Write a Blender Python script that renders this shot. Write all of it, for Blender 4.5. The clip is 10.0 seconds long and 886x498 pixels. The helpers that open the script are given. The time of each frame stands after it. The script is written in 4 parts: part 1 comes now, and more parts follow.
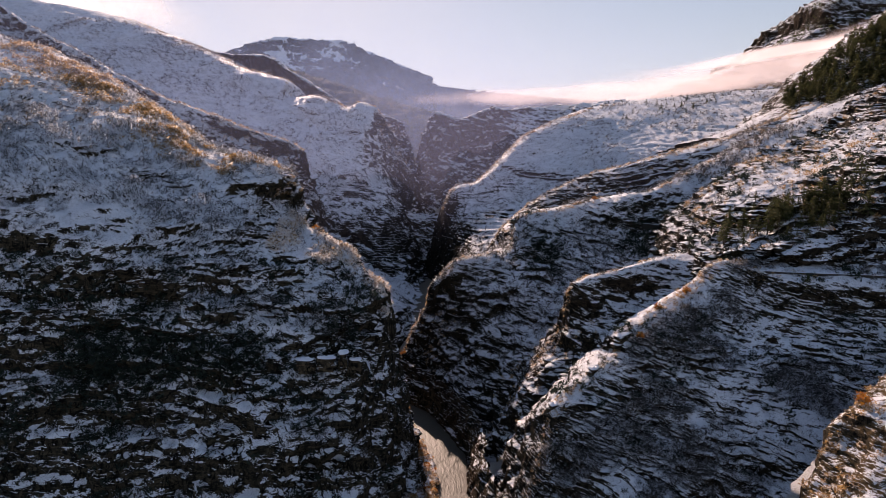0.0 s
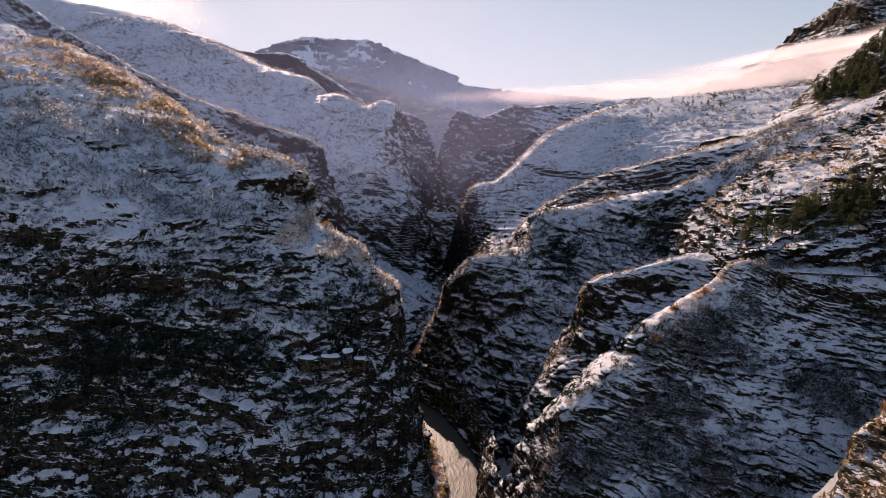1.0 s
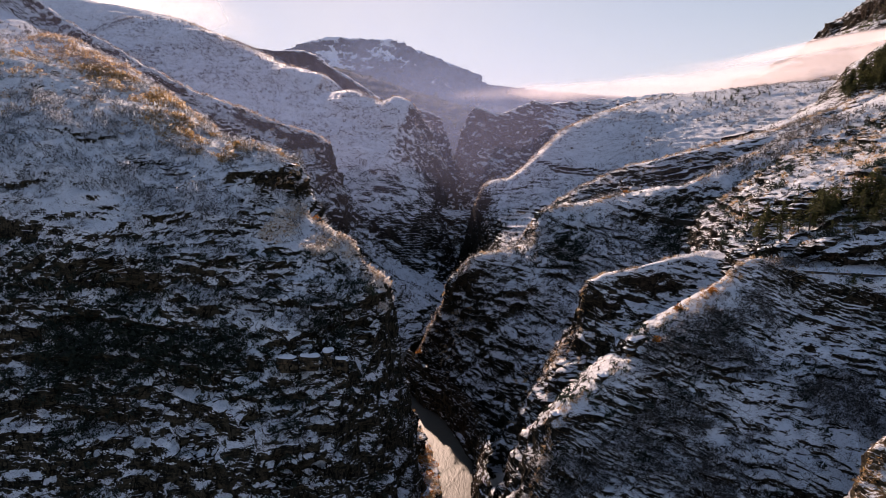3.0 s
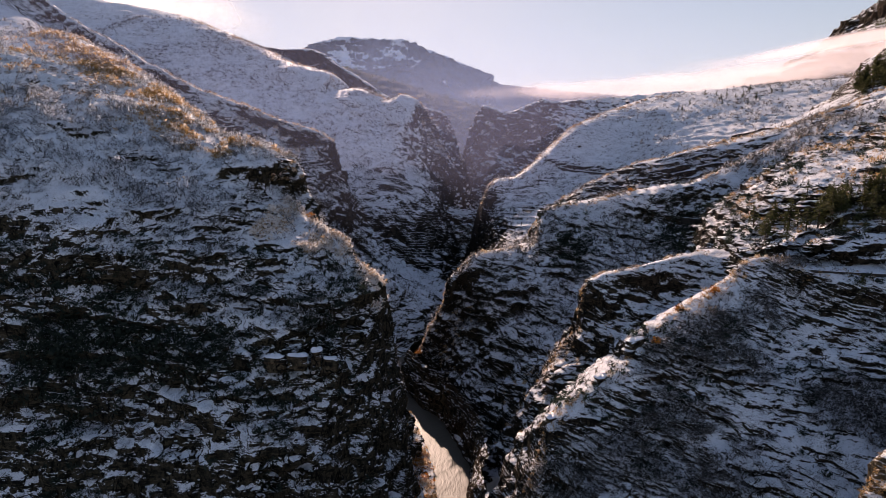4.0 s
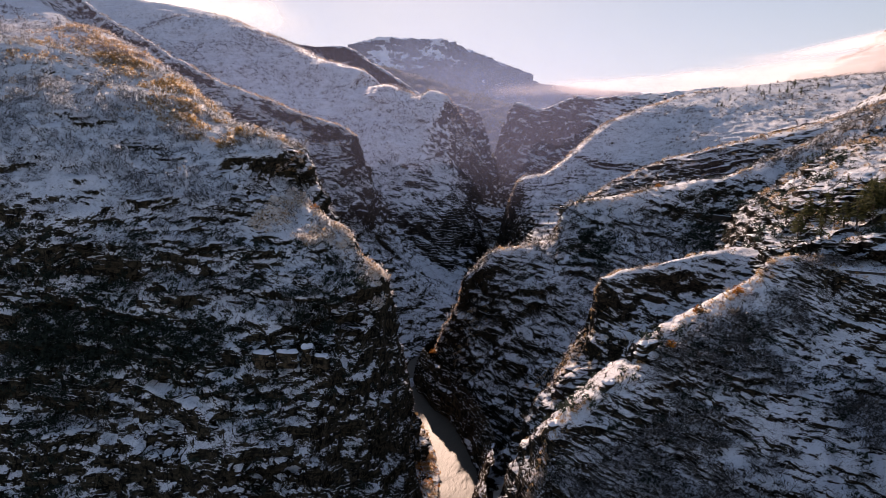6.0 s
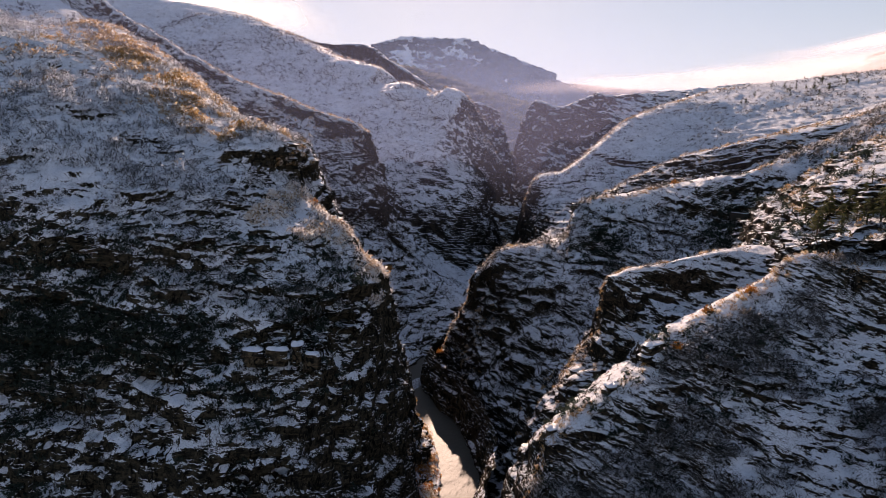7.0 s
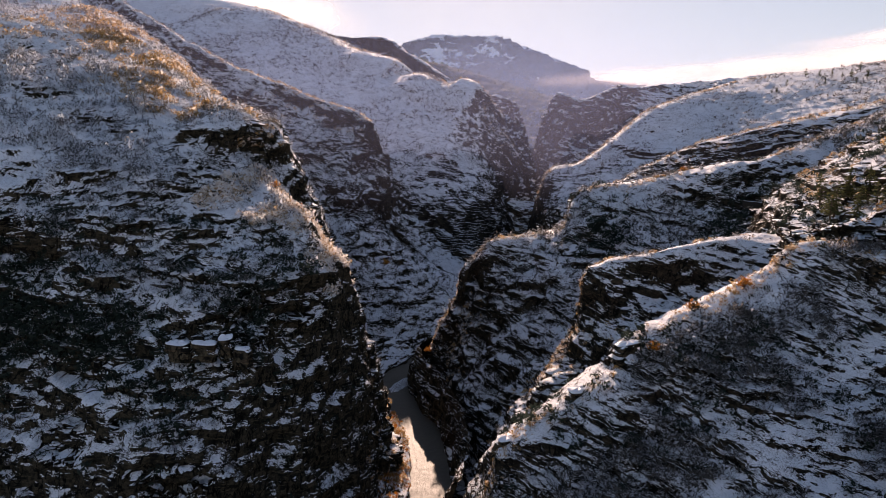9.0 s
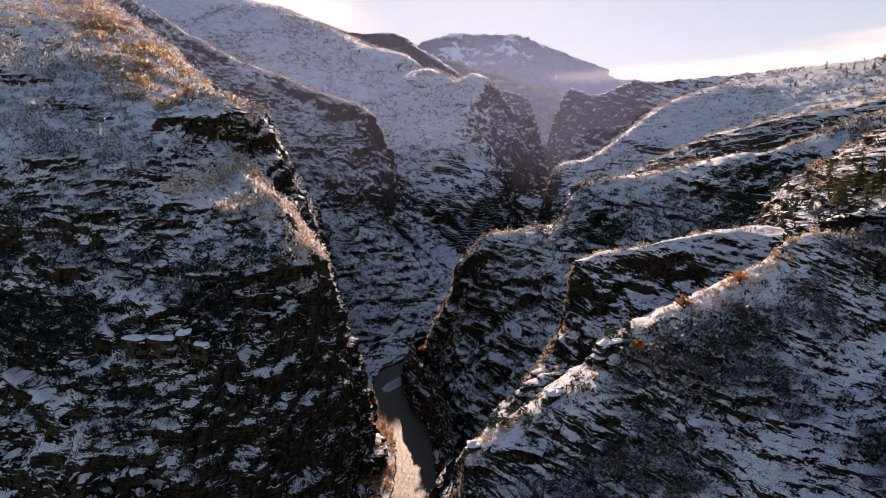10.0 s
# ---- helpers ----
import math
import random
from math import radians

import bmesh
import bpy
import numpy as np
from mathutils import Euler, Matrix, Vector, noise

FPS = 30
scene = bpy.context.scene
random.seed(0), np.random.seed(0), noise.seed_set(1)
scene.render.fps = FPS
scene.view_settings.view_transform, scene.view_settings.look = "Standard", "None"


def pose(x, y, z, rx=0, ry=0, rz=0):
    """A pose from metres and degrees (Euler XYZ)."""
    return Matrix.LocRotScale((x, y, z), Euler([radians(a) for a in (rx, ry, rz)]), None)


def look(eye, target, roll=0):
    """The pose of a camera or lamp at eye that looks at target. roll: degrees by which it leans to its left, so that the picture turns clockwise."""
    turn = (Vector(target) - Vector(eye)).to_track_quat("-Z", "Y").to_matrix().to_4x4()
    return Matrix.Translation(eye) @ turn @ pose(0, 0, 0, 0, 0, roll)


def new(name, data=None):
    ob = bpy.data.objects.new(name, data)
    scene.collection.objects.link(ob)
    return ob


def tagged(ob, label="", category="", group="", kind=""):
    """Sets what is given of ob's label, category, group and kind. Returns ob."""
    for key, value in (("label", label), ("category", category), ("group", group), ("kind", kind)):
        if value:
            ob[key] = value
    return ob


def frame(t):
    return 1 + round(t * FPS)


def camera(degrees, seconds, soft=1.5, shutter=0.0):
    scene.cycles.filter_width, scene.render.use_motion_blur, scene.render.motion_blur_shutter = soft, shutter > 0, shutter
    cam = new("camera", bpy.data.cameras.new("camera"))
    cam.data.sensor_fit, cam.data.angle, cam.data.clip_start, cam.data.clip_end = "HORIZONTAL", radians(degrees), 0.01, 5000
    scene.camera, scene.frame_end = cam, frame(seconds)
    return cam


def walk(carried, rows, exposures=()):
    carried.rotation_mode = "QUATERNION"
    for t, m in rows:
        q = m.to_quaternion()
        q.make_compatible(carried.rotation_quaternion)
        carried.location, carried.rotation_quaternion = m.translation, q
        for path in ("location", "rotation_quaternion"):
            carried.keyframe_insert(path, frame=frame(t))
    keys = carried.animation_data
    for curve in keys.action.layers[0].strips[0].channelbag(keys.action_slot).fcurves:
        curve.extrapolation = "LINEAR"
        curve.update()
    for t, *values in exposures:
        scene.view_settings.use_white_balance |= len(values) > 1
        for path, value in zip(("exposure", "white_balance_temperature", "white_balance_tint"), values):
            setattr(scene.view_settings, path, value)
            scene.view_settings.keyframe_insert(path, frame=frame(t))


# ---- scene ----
cam = camera(68.4, 10.0, soft=0.75)
METRES, EYE, TILT, LEAN, TURN = 100.0, 125.0, -10.0, 0.0, 0.0
ROWS = [
    (0.0, 0.0, 0.0, 0.0, -0.0, 0.0, -0.0),
    (0.5, 0.0264, 0.0267, -0.0036, 1.13, -0.01, -0.21),
    (1.0, 0.0543, 0.0559, -0.0076, 2.23, -0.04, -0.41),
    (1.5, 0.0804, 0.0836, -0.0112, 2.93, -0.04, -0.51),
    (2.0, 0.1078, 0.1141, -0.0149, 3.42, -0.04, -0.58),
    (2.5, 0.133, 0.1425, -0.0183, 3.88, -0.05, -0.65),
    (4.0, 0.2093, 0.2323, -0.0292, 5.4, -0.07, -0.91),
    (4.5, 0.2325, 0.261, -0.0331, 5.99, -0.06, -1.06),
    (5.0, 0.2575, 0.2927, -0.0372, 6.89, -0.06, -1.24),
    (5.5, 0.2806, 0.3227, -0.0413, 7.82, -0.09, -1.42),
    (7.0, 0.3617, 0.4349, -0.0562, 10.78, -0.19, -1.98),
    (7.5, 0.3994, 0.4901, -0.0629, 11.69, -0.23, -2.11),
    (8.0, 0.441, 0.5523, -0.0705, 12.3, -0.25, -2.19),
    (8.5, 0.4786, 0.6101, -0.0776, 12.92, -0.28, -2.28),
    (9.0, 0.5182, 0.6734, -0.0856, 13.71, -0.33, -2.4),
    (9.5, 0.554, 0.7321, -0.0928, 14.47, -0.37, -2.52),
    (10.0, 0.5918, 0.7962, -0.1014, 15.34, -0.42, -2.67),
]
walk(cam, [(t, pose(0, 0, EYE, TILT, LEAN, TURN) @ pose(METRES * x, METRES * y, METRES * z, 90 + pitch, roll, yaw)) for t, x, y, z, yaw, pitch, roll in ROWS],
     exposures=((0.0, -0.13, 6650, 21), (5.0, -0.08, 6750, 21), (10.0, 0.03, 6950, 21)))
# ---------------------------------------------------------------- light
SUN_AZ, SUN_EL = -13.0, 20.5          # degrees clockwise from +y, above the horizon
world = bpy.data.worlds.new("winter_sky")
scene.world = world
world.use_nodes = True
wn = world.node_tree
wn.nodes.clear()
sky = wn.nodes.new("ShaderNodeTexSky")
sky.sky_type = "NISHITA"
sky.sun_disc = False
sky.sun_elevation, sky.sun_rotation = radians(SUN_EL), radians(SUN_AZ)
sky.altitude, sky.air_density, sky.dust_density, sky.ozone_density = 700, 1.0, 0.25, 1.0
bg = wn.nodes.new("ShaderNodeBackground")
bg.inputs["Strength"].default_value = 0.20
wo = wn.nodes.new("ShaderNodeOutputWorld")
sky_rolloff = wn.nodes.new("ShaderNodeVectorMath")          # rolls off the sky's brightness, most in the glare round the sun
sky_rolloff.operation = "MULTIPLY_ADD"
sky_rolloff.inputs[1].default_value, sky_rolloff.inputs[2].default_value = (1 / 7.2, 1 / 7.1, 1 / 7.7), (1, 1, 1)
dim = wn.nodes.new("ShaderNodeVectorMath")
dim.operation = "DIVIDE"
wn.links.new(sky.outputs[0], sky_rolloff.inputs[0])
wn.links.new(sky.outputs[0], dim.inputs[0])
wn.links.new(sky_rolloff.outputs[0], dim.inputs[1])
wn.links.new(dim.outputs[0], bg.inputs[0])
wn.links.new(bg.outputs[0], wo.inputs[0])

sun_data = bpy.data.lights.new("sun", "SUN")
sun_data.energy, sun_data.angle, sun_data.color = 7.8, radians(0.6), (1.0, 0.77, 0.60)
sun = new("sun", sun_data)
a, e = radians(SUN_AZ), radians(SUN_EL)
sun_way = Vector((math.sin(a) * math.cos(e), math.cos(a) * math.cos(e), math.sin(e)))
sun.matrix_world = look(sun_way * 900, (0, 0, 0))


# ---------------------------------------------------------------- materials
class Nodes:
    """Short hand for building one node material."""

    def __init__(self, name):
        self.mat = bpy.data.materials.new(name)
        self.mat.use_nodes = True
        self.tree = self.mat.node_tree
        self.tree.nodes.clear()
        self.out = self.tree.nodes.new("ShaderNodeOutputMaterial")
        self.where = self.add("ShaderNodeTexCoord").outputs["Object"]

    def add(self, kind, **settings):
        n = self.tree.nodes.new(kind)
        for k, v in settings.items():
            if k == "operation":
                n.operation = v
            elif k == "blend_type":
                n.blend_type = v
            elif k == "data_type":
                n.data_type = v
        return n

    def put(self, socket, value):
        if hasattr(value, "is_linked"):
            self.tree.links.new(value, socket)
        elif value is not None:
            socket.default_value = value

    def math(self, op, x, y=None, z=None, clamp=False):
        n = self.add("ShaderNodeMath", operation=op)
        n.use_clamp = clamp
        for s, v in zip(n.inputs, (x, y, z)):
            self.put(s, v)
        return n.outputs[0]

    def stretch(self, sx, sy, sz, vec=None):
        n = self.add("ShaderNodeMapping")
        self.put(n.inputs["Vector"], vec or self.where)
        n.inputs["Scale"].default_value = (sx, sy, sz)
        return n.outputs[0]

    def noise(self, scale, detail=3.0, rough=0.55, vec=None, distort=0.0):
        n = self.add("ShaderNodeTexNoise")
        self.put(n.inputs["Vector"], vec or self.where)
        n.inputs["Scale"].default_value, n.inputs["Detail"].default_value = scale, detail
        n.inputs["Roughness"].default_value, n.inputs["Distortion"].default_value = rough, distort
        return n.outputs["Fac"]

    def step(self, x, lo, hi):
        n = self.add("ShaderNodeMapRange")
        n.interpolation_type = "SMOOTHSTEP"
        self.put(n.inputs[0], x)
        self.put(n.inputs[1], lo)
        self.put(n.inputs[2], hi)
        return n.outputs[0]

    def mix(self, fac, one, two, kind="MIX"):
        n = self.add("ShaderNodeMix", data_type="RGBA", blend_type=kind)
        self.put(n.inputs[0], fac)
        for s, v in ((n.inputs[6], one), (n.inputs[7], two)):
            self.put(s, (*v, 1.0) if isinstance(v, tuple) else v)
        return n.outputs[2]

    def bump(self, height, distance, strength=1.0):
        n = self.add("ShaderNodeBump")
        n.inputs["Strength"].default_value, n.inputs["Distance"].default_value = strength, distance
        self.put(n.inputs["Height"], height)
        return n.outputs[0]

    def surface(self, colour, rough=0.9, metal=0.0, normal=None, spec=0.3):
        b = self.add("ShaderNodeBsdfPrincipled")
        self.put(b.inputs["Base Color"], (*colour, 1.0) if isinstance(colour, tuple) else colour)
        self.put(b.inputs["Roughness"], rough)
        self.put(b.inputs["Metallic"], metal)
        self.put(b.inputs["Specular IOR Level"], spec)
        self.put(b.inputs["Normal"], normal)
        self.tree.links.new(b.outputs[0], self.out.inputs[0])
        return b


def snowy_rock(name, cover, grass, red=0.0, veg=0.7, dip=-6.0, bed=1.7, tan=0.0, climb=0.0, fleck=0.0):
    """Bedded dark rock: snow lies on the treads, the risers stay bare; stems and litter poke through on gentle ground."""
    m = Nodes(name)
    geo = m.add("ShaderNodeNewGeometry")
    m.where = geo.outputs["Position"]
    soft, hard = m.add("ShaderNodeSeparateXYZ"), m.add("ShaderNodeSeparateXYZ")
    m.put(soft.inputs[0], geo.outputs["Normal"])
    m.put(hard.inputs[0], geo.outputs["True Normal"])
    up = m.math("MULTIPLY_ADD", hard.outputs[2], 0.35, m.math("MULTIPLY", soft.outputs[2], 0.65))
    lay = m.add("ShaderNodeMapping")            # lies along the bedding
    m.put(lay.inputs["Vector"], m.where)
    lay.inputs["Rotation"].default_value = (radians(5), radians(dip), 0)
    lay.inputs["Scale"].default_value = (1 / bed, 1 / bed, 1 / bed)
    along_bed = lay.outputs[0]
    q = m.add("ShaderNodeSeparateXYZ")
    m.put(q.inputs[0], along_bed)
    big, mid = m.noise(0.035, 3), m.noise(0.17, 4, 0.62)
    fine, grit = m.noise(1.7, 5, 0.75), m.noise(6.0, 3, 0.65)
    wave = m.noise(0.33, 4, 0.6, along_bed)
    shiver = m.noise(1.6, 4, 0.7, along_bed)
    warp = m.math("MULTIPLY_ADD", m.math("SUBTRACT", wave, 0.5), 3.2, m.math("MULTIPLY", m.math("SUBTRACT", shiver, 0.5), 1.1))
    level = m.step(up, 0.62, 0.86)             # 1 on gentle ground, 0 on crags

    def beds(per, warped, lateral, seed):
        """Height within a bed, and how boldly that bed stands out here."""
        s = m.math("MULTIPLY_ADD", q.outputs[2], per, m.math("MULTIPLY", warp, warped))
        own = m.add("ShaderNodeCombineXYZ")
        m.put(own.inputs[0], m.math("MULTIPLY", q.outputs[0], lateral))
        m.put(own.inputs[1], m.math("MULTIPLY", q.outputs[1], lateral))
        m.put(own.inputs[2], m.math("MULTIPLY_ADD", m.math("FLOOR", s), 5.37, seed))
        return m.math("FRACT", s), m.noise(1.0, 3, 0.6, own.outputs[0], 0.4)

    f1, bold1 = beds(1.0, 1.0, 0.46, 0.0)
    f2, bold2 = beds(2.7, 1.5, 1.05, 31.0)
    # upright cracks, thin and broken
    vein = m.noise(1.0, 3, 0.6, m.stretch(0.42, 0.42, 0.17, along_bed), 0.5)
    joint = m.step(m.math("ABSOLUTE", m.math("SUBTRACT", vein, 0.5)), 0.006, 0.030)
    # rock: bands along the bedding, stained; near-black tones put undercut shade into the colour
    thin = m.noise(1.0, 4, 0.65, m.stretch(0.35, 0.35, 3.0, along_bed))
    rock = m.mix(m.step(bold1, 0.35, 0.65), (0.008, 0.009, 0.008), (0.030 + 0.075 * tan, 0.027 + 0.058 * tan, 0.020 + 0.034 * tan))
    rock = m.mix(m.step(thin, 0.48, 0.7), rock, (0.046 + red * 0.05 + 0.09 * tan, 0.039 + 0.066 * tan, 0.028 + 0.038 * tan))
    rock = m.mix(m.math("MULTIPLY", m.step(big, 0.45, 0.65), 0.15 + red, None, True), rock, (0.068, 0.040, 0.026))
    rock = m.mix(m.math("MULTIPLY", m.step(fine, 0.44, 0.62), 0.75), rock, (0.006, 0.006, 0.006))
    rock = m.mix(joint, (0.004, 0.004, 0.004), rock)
    # dry grass, soil and litter
    soil = m.mix(m.step(grit, 0.35, 0.7), (0.050, 0.038, 0.027), (0.17, 0.115, 0.052))
    soilness = m.step(m.math("ADD", m.math("MULTIPLY", up, 0.55), m.math("MULTIPLY", mid, 0.9)), 1.02 - grass, 1.22 - grass)
    ground = m.mix(soilness, rock, soil)
    # snow: how much of each bed stays bare
    bare = m.math("MULTIPLY", m.math("SUBTRACT", 0.66, up), 2.2)
    bare = m.math("ADD", bare, m.math("MULTIPLY", m.math("SUBTRACT", big, 0.5), -0.8))
    bare = m.math("ADD", bare, m.math("MULTIPLY", m.math("SUBTRACT", mid, 0.5), -1.2))
    bare = m.math("ADD", bare, m.math("MULTIPLY", m.math("SUBTRACT", fine, 0.5), -1.1))
    bare = m.math("SUBTRACT", bare, m.math("MULTIPLY", level, 0.34))
    if climb:
        high = m.add("ShaderNodeSeparateXYZ")
        m.put(high.inputs[0], m.where)
        bare = m.math("SUBTRACT", bare, m.math("MULTIPLY", m.math("SUBTRACT", m.math("MINIMUM", high.outputs[2], 130.0), 80.0), climb))
    lie1 = m.math("ADD", m.math("ADD", bare, 0.50 - cover), m.math("MULTIPLY", m.math("SUBTRACT", bold1, 0.5), 2.6))
    lie2 = m.math("ADD", m.math("ADD", bare, 0.42 - cover), m.math("MULTIPLY", m.math("SUBTRACT", bold2, 0.5), 2.6))
    wall = m.math("MULTIPLY", m.math("MAXIMUM", m.math("SUBTRACT", 0.46, up), 0.0), 1.6)
    lie1 = m.math("MINIMUM", lie1, m.math("ADD", wall, 0.66 - fleck))
    lie2 = m.math("MINIMUM", lie2, m.math("ADD", wall, 0.58 - fleck))
    snow = m.math("MINIMUM", m.step(m.math("SUBTRACT", f1, lie1), -0.03, 0.05), m.step(m.math("SUBTRACT", f2, lie2), -0.06, 0.10))
    cracked = m.math("MULTIPLY", m.math("SUBTRACT", 1.0, level), m.step(mid, 0.42, 0.56))
    snow = m.math("MULTIPLY", snow, m.math("SUBTRACT", 1.0, m.math("MULTIPLY", m.math("SUBTRACT", 1.0, joint), cracked)))
    white = m.mix(fine, (0.88, 0.90, 0.94), (0.78, 0.80, 0.85))
    # stems and tussocks poking through the snow
    poke = m.math("MULTIPLY", m.step(m.noise(3.4 / bed, 5, 0.82), 0.50, 0.60), m.step(m.noise(0.10, 4, 0.65), 0.36, 0.58))
    white = m.mix(m.math("MULTIPLY", poke, veg), white, (0.066, 0.056, 0.047))
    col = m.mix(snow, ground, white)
    relief = m.math("ADD", m.math("MULTIPLY", fine, 0.5), m.math("MULTIPLY", joint, 0.3))
    relief = m.math("ADD", relief, m.math("MULTIPLY", m.math("SUBTRACT", 1.0, f1), 0.35 * bed))
    m.surface(col, m.math("MULTIPLY_ADD", snow, -0.3, 1.0), 0.0, m.bump(relief, 0.6, 0.9), m.math("MULTIPLY_ADD", snow, 0.2, 0.03))
    return m.mat


def leafy(name, dark, light, frost, frost_amount, glow=0.45):
    """Twigs or leaves; each blade has its own tone, and some carry rime."""
    m = Nodes(name)
    isle = m.add("ShaderNodeNewGeometry").outputs["Random Per Island"]
    col = m.mix(isle, dark, light)
    big = m.noise(0.15, 2)
    cold = m.step(m.math("ADD", m.math("MULTIPLY", isle, 0.6), m.math("MULTIPLY", big, 0.8)), 1.25 - frost_amount, 1.40 - frost_amount)
    col = m.mix(cold, col, frost)
    b = m.surface(col, 0.85, 0.0, None, 0.15)
    t = m.add("ShaderNodeBsdfTranslucent")
    m.put(t.inputs[0], col)
    s = m.add("ShaderNodeMixShader")
    s.inputs[0].default_value = glow
    m.tree.links.new(b.outputs[0], s.inputs[1])
    m.tree.links.new(t.outputs[0], s.inputs[2])
    m.tree.links.new(s.outputs[0], m.out.inputs[0])
    return m.mat


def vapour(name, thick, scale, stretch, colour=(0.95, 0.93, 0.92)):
    """Thin cloud, and sheets standing for haze: light passes through it or is scattered on, by the density kept in the
    mesh.
    """
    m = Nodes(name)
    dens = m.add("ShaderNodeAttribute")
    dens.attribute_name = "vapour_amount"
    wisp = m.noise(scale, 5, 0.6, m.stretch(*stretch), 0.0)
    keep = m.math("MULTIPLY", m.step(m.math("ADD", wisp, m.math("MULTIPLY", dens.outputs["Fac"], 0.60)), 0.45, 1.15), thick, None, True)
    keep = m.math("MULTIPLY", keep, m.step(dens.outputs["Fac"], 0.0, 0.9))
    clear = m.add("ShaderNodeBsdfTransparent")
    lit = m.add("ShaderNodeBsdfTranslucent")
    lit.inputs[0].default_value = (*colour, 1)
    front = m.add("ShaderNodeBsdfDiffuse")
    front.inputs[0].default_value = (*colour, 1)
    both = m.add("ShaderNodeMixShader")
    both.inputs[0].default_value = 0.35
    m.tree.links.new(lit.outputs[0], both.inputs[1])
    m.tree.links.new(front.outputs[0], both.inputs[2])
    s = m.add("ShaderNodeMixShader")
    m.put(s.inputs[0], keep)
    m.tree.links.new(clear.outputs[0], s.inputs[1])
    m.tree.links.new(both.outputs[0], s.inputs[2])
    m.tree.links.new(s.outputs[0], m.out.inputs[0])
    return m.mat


def far_slope_cover(name, forest, snowline):
    """Distant wooded mountainside: dark forest, bare rock, and snow on the shelves."""
    m = Nodes(name)
    geo = m.add("ShaderNodeNewGeometry")
    m.where = geo.outputs["Position"]
    xyz, at = m.add("ShaderNodeSeparateXYZ"), m.add("ShaderNodeSeparateXYZ")
    m.put(xyz.inputs[0], geo.outputs["Normal"])
    m.put(at.inputs[0], m.where)
    wide, patch, fine = m.noise(0.0035, 4, 0.6), m.noise(0.012, 5, 0.65), m.noise(0.05, 4, 0.7)
    band = m.noise(1.0, 4, 0.6, m.stretch(0.0016, 0.0016, 0.02))
    col = m.mix(m.step(fine, 0.35, 0.65), (0.016, 0.022, 0.024), forest)
    col = m.mix(m.step(band, 0.50, 0.62), col, (0.070, 0.066, 0.066))
    lie = m.math("ADD", m.math("MULTIPLY", xyz.outputs[2], 0.5), m.math("ADD", m.math("MULTIPLY", wide, 0.9), m.math("MULTIPLY", patch, 0.8)))
    lie = m.math("ADD", lie, m.math("MULTIPLY", m.math("SUBTRACT", at.outputs[2], snowline), 0.0009))
    snow = m.step(m.math("ADD", lie, m.math("MULTIPLY", fine, 0.35)), 1.40, 1.50)
    m.surface(m.mix(snow, col, (0.80, 0.82, 0.86)), 0.95, 0.0, m.bump(fine, 6.0, 0.8), 0.05)
    return m.mat


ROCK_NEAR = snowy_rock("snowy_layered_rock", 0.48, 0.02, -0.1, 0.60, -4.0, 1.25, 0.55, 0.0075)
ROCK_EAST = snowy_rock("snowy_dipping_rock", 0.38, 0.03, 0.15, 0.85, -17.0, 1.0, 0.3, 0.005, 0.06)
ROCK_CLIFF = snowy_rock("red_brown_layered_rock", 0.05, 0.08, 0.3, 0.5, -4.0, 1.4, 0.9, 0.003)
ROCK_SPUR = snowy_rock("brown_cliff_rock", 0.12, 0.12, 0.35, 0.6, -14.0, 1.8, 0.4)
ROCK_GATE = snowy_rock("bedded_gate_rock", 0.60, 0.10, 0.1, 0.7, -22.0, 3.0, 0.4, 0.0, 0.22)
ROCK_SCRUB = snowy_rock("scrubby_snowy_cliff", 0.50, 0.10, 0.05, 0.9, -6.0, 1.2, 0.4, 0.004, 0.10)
GROUND = snowy_rock("valley_floor_snow", 0.45, 0.0, 0.0, 0.6, 0.0, 2.0)
ROCK_BANK = snowy_rock("grassy_sunlit_rock", -0.36, 0.46, 0.0, 0.7, -6.0, 1.0, 0.8)
ROCK_HILL = snowy_rock("terraced_rock_hillside", -0.14, 0.26, 0.1, 0.75, -12.0, 1.7, 0.3)
ROCK_SNOWY = snowy_rock("snow_covered_slope", 0.45, 0.0, 0.0, 0.9, -6.0, 2.2, 0.2, 0.0075)
ROCK_FAR = far_slope_cover("far_snowy_mountain", (0.045, 0.050, 0.046), 560.0)
ROCK_WOODS = far_slope_cover("wooded_valley_slope", (0.060, 0.062, 0.042), 700.0)


# ---------------------------------------------------------------- land forms
TABLE = np.random.RandomState(7).permutation(256)
VALUES = np.random.RandomState(8).rand(256) * 2 - 1


def grain(p, size, seed=0):
    """Smooth noise from -1 to 1 at each of the places p, with lumps of that size (one number or three)."""
    q = p / np.asarray(size, float) + seed * 17.31
    i = np.floor(q).astype(np.int64)
    f = q - i
    f = f * f * (3 - 2 * f)
    i &= 255
    j = (i + 1) & 255
    total = 0
    for cx in (0, 1):
        a = TABLE[(j if cx else i)[..., 0]]
        wx = f[..., 0] if cx else 1 - f[..., 0]
        for cy in (0, 1):
            b = TABLE[(a + (j if cy else i)[..., 1]) & 255]
            wy = wx * (f[..., 1] if cy else 1 - f[..., 1])
            for cz in (0, 1):
                c = VALUES[TABLE[(b + (j if cz else i)[..., 2]) & 255]]
                total = total + c * wy * (f[..., 2] if cz else 1 - f[..., 2])
    return total


def rough(p, size, octaves, seed=0, fall=0.5):
    total, k = 0, 1.0
    for o in range(octaves):
        total = total + k * grain(p, np.asarray(size, float) / 2.03 ** o, seed + o)
        k *= fall
    return total


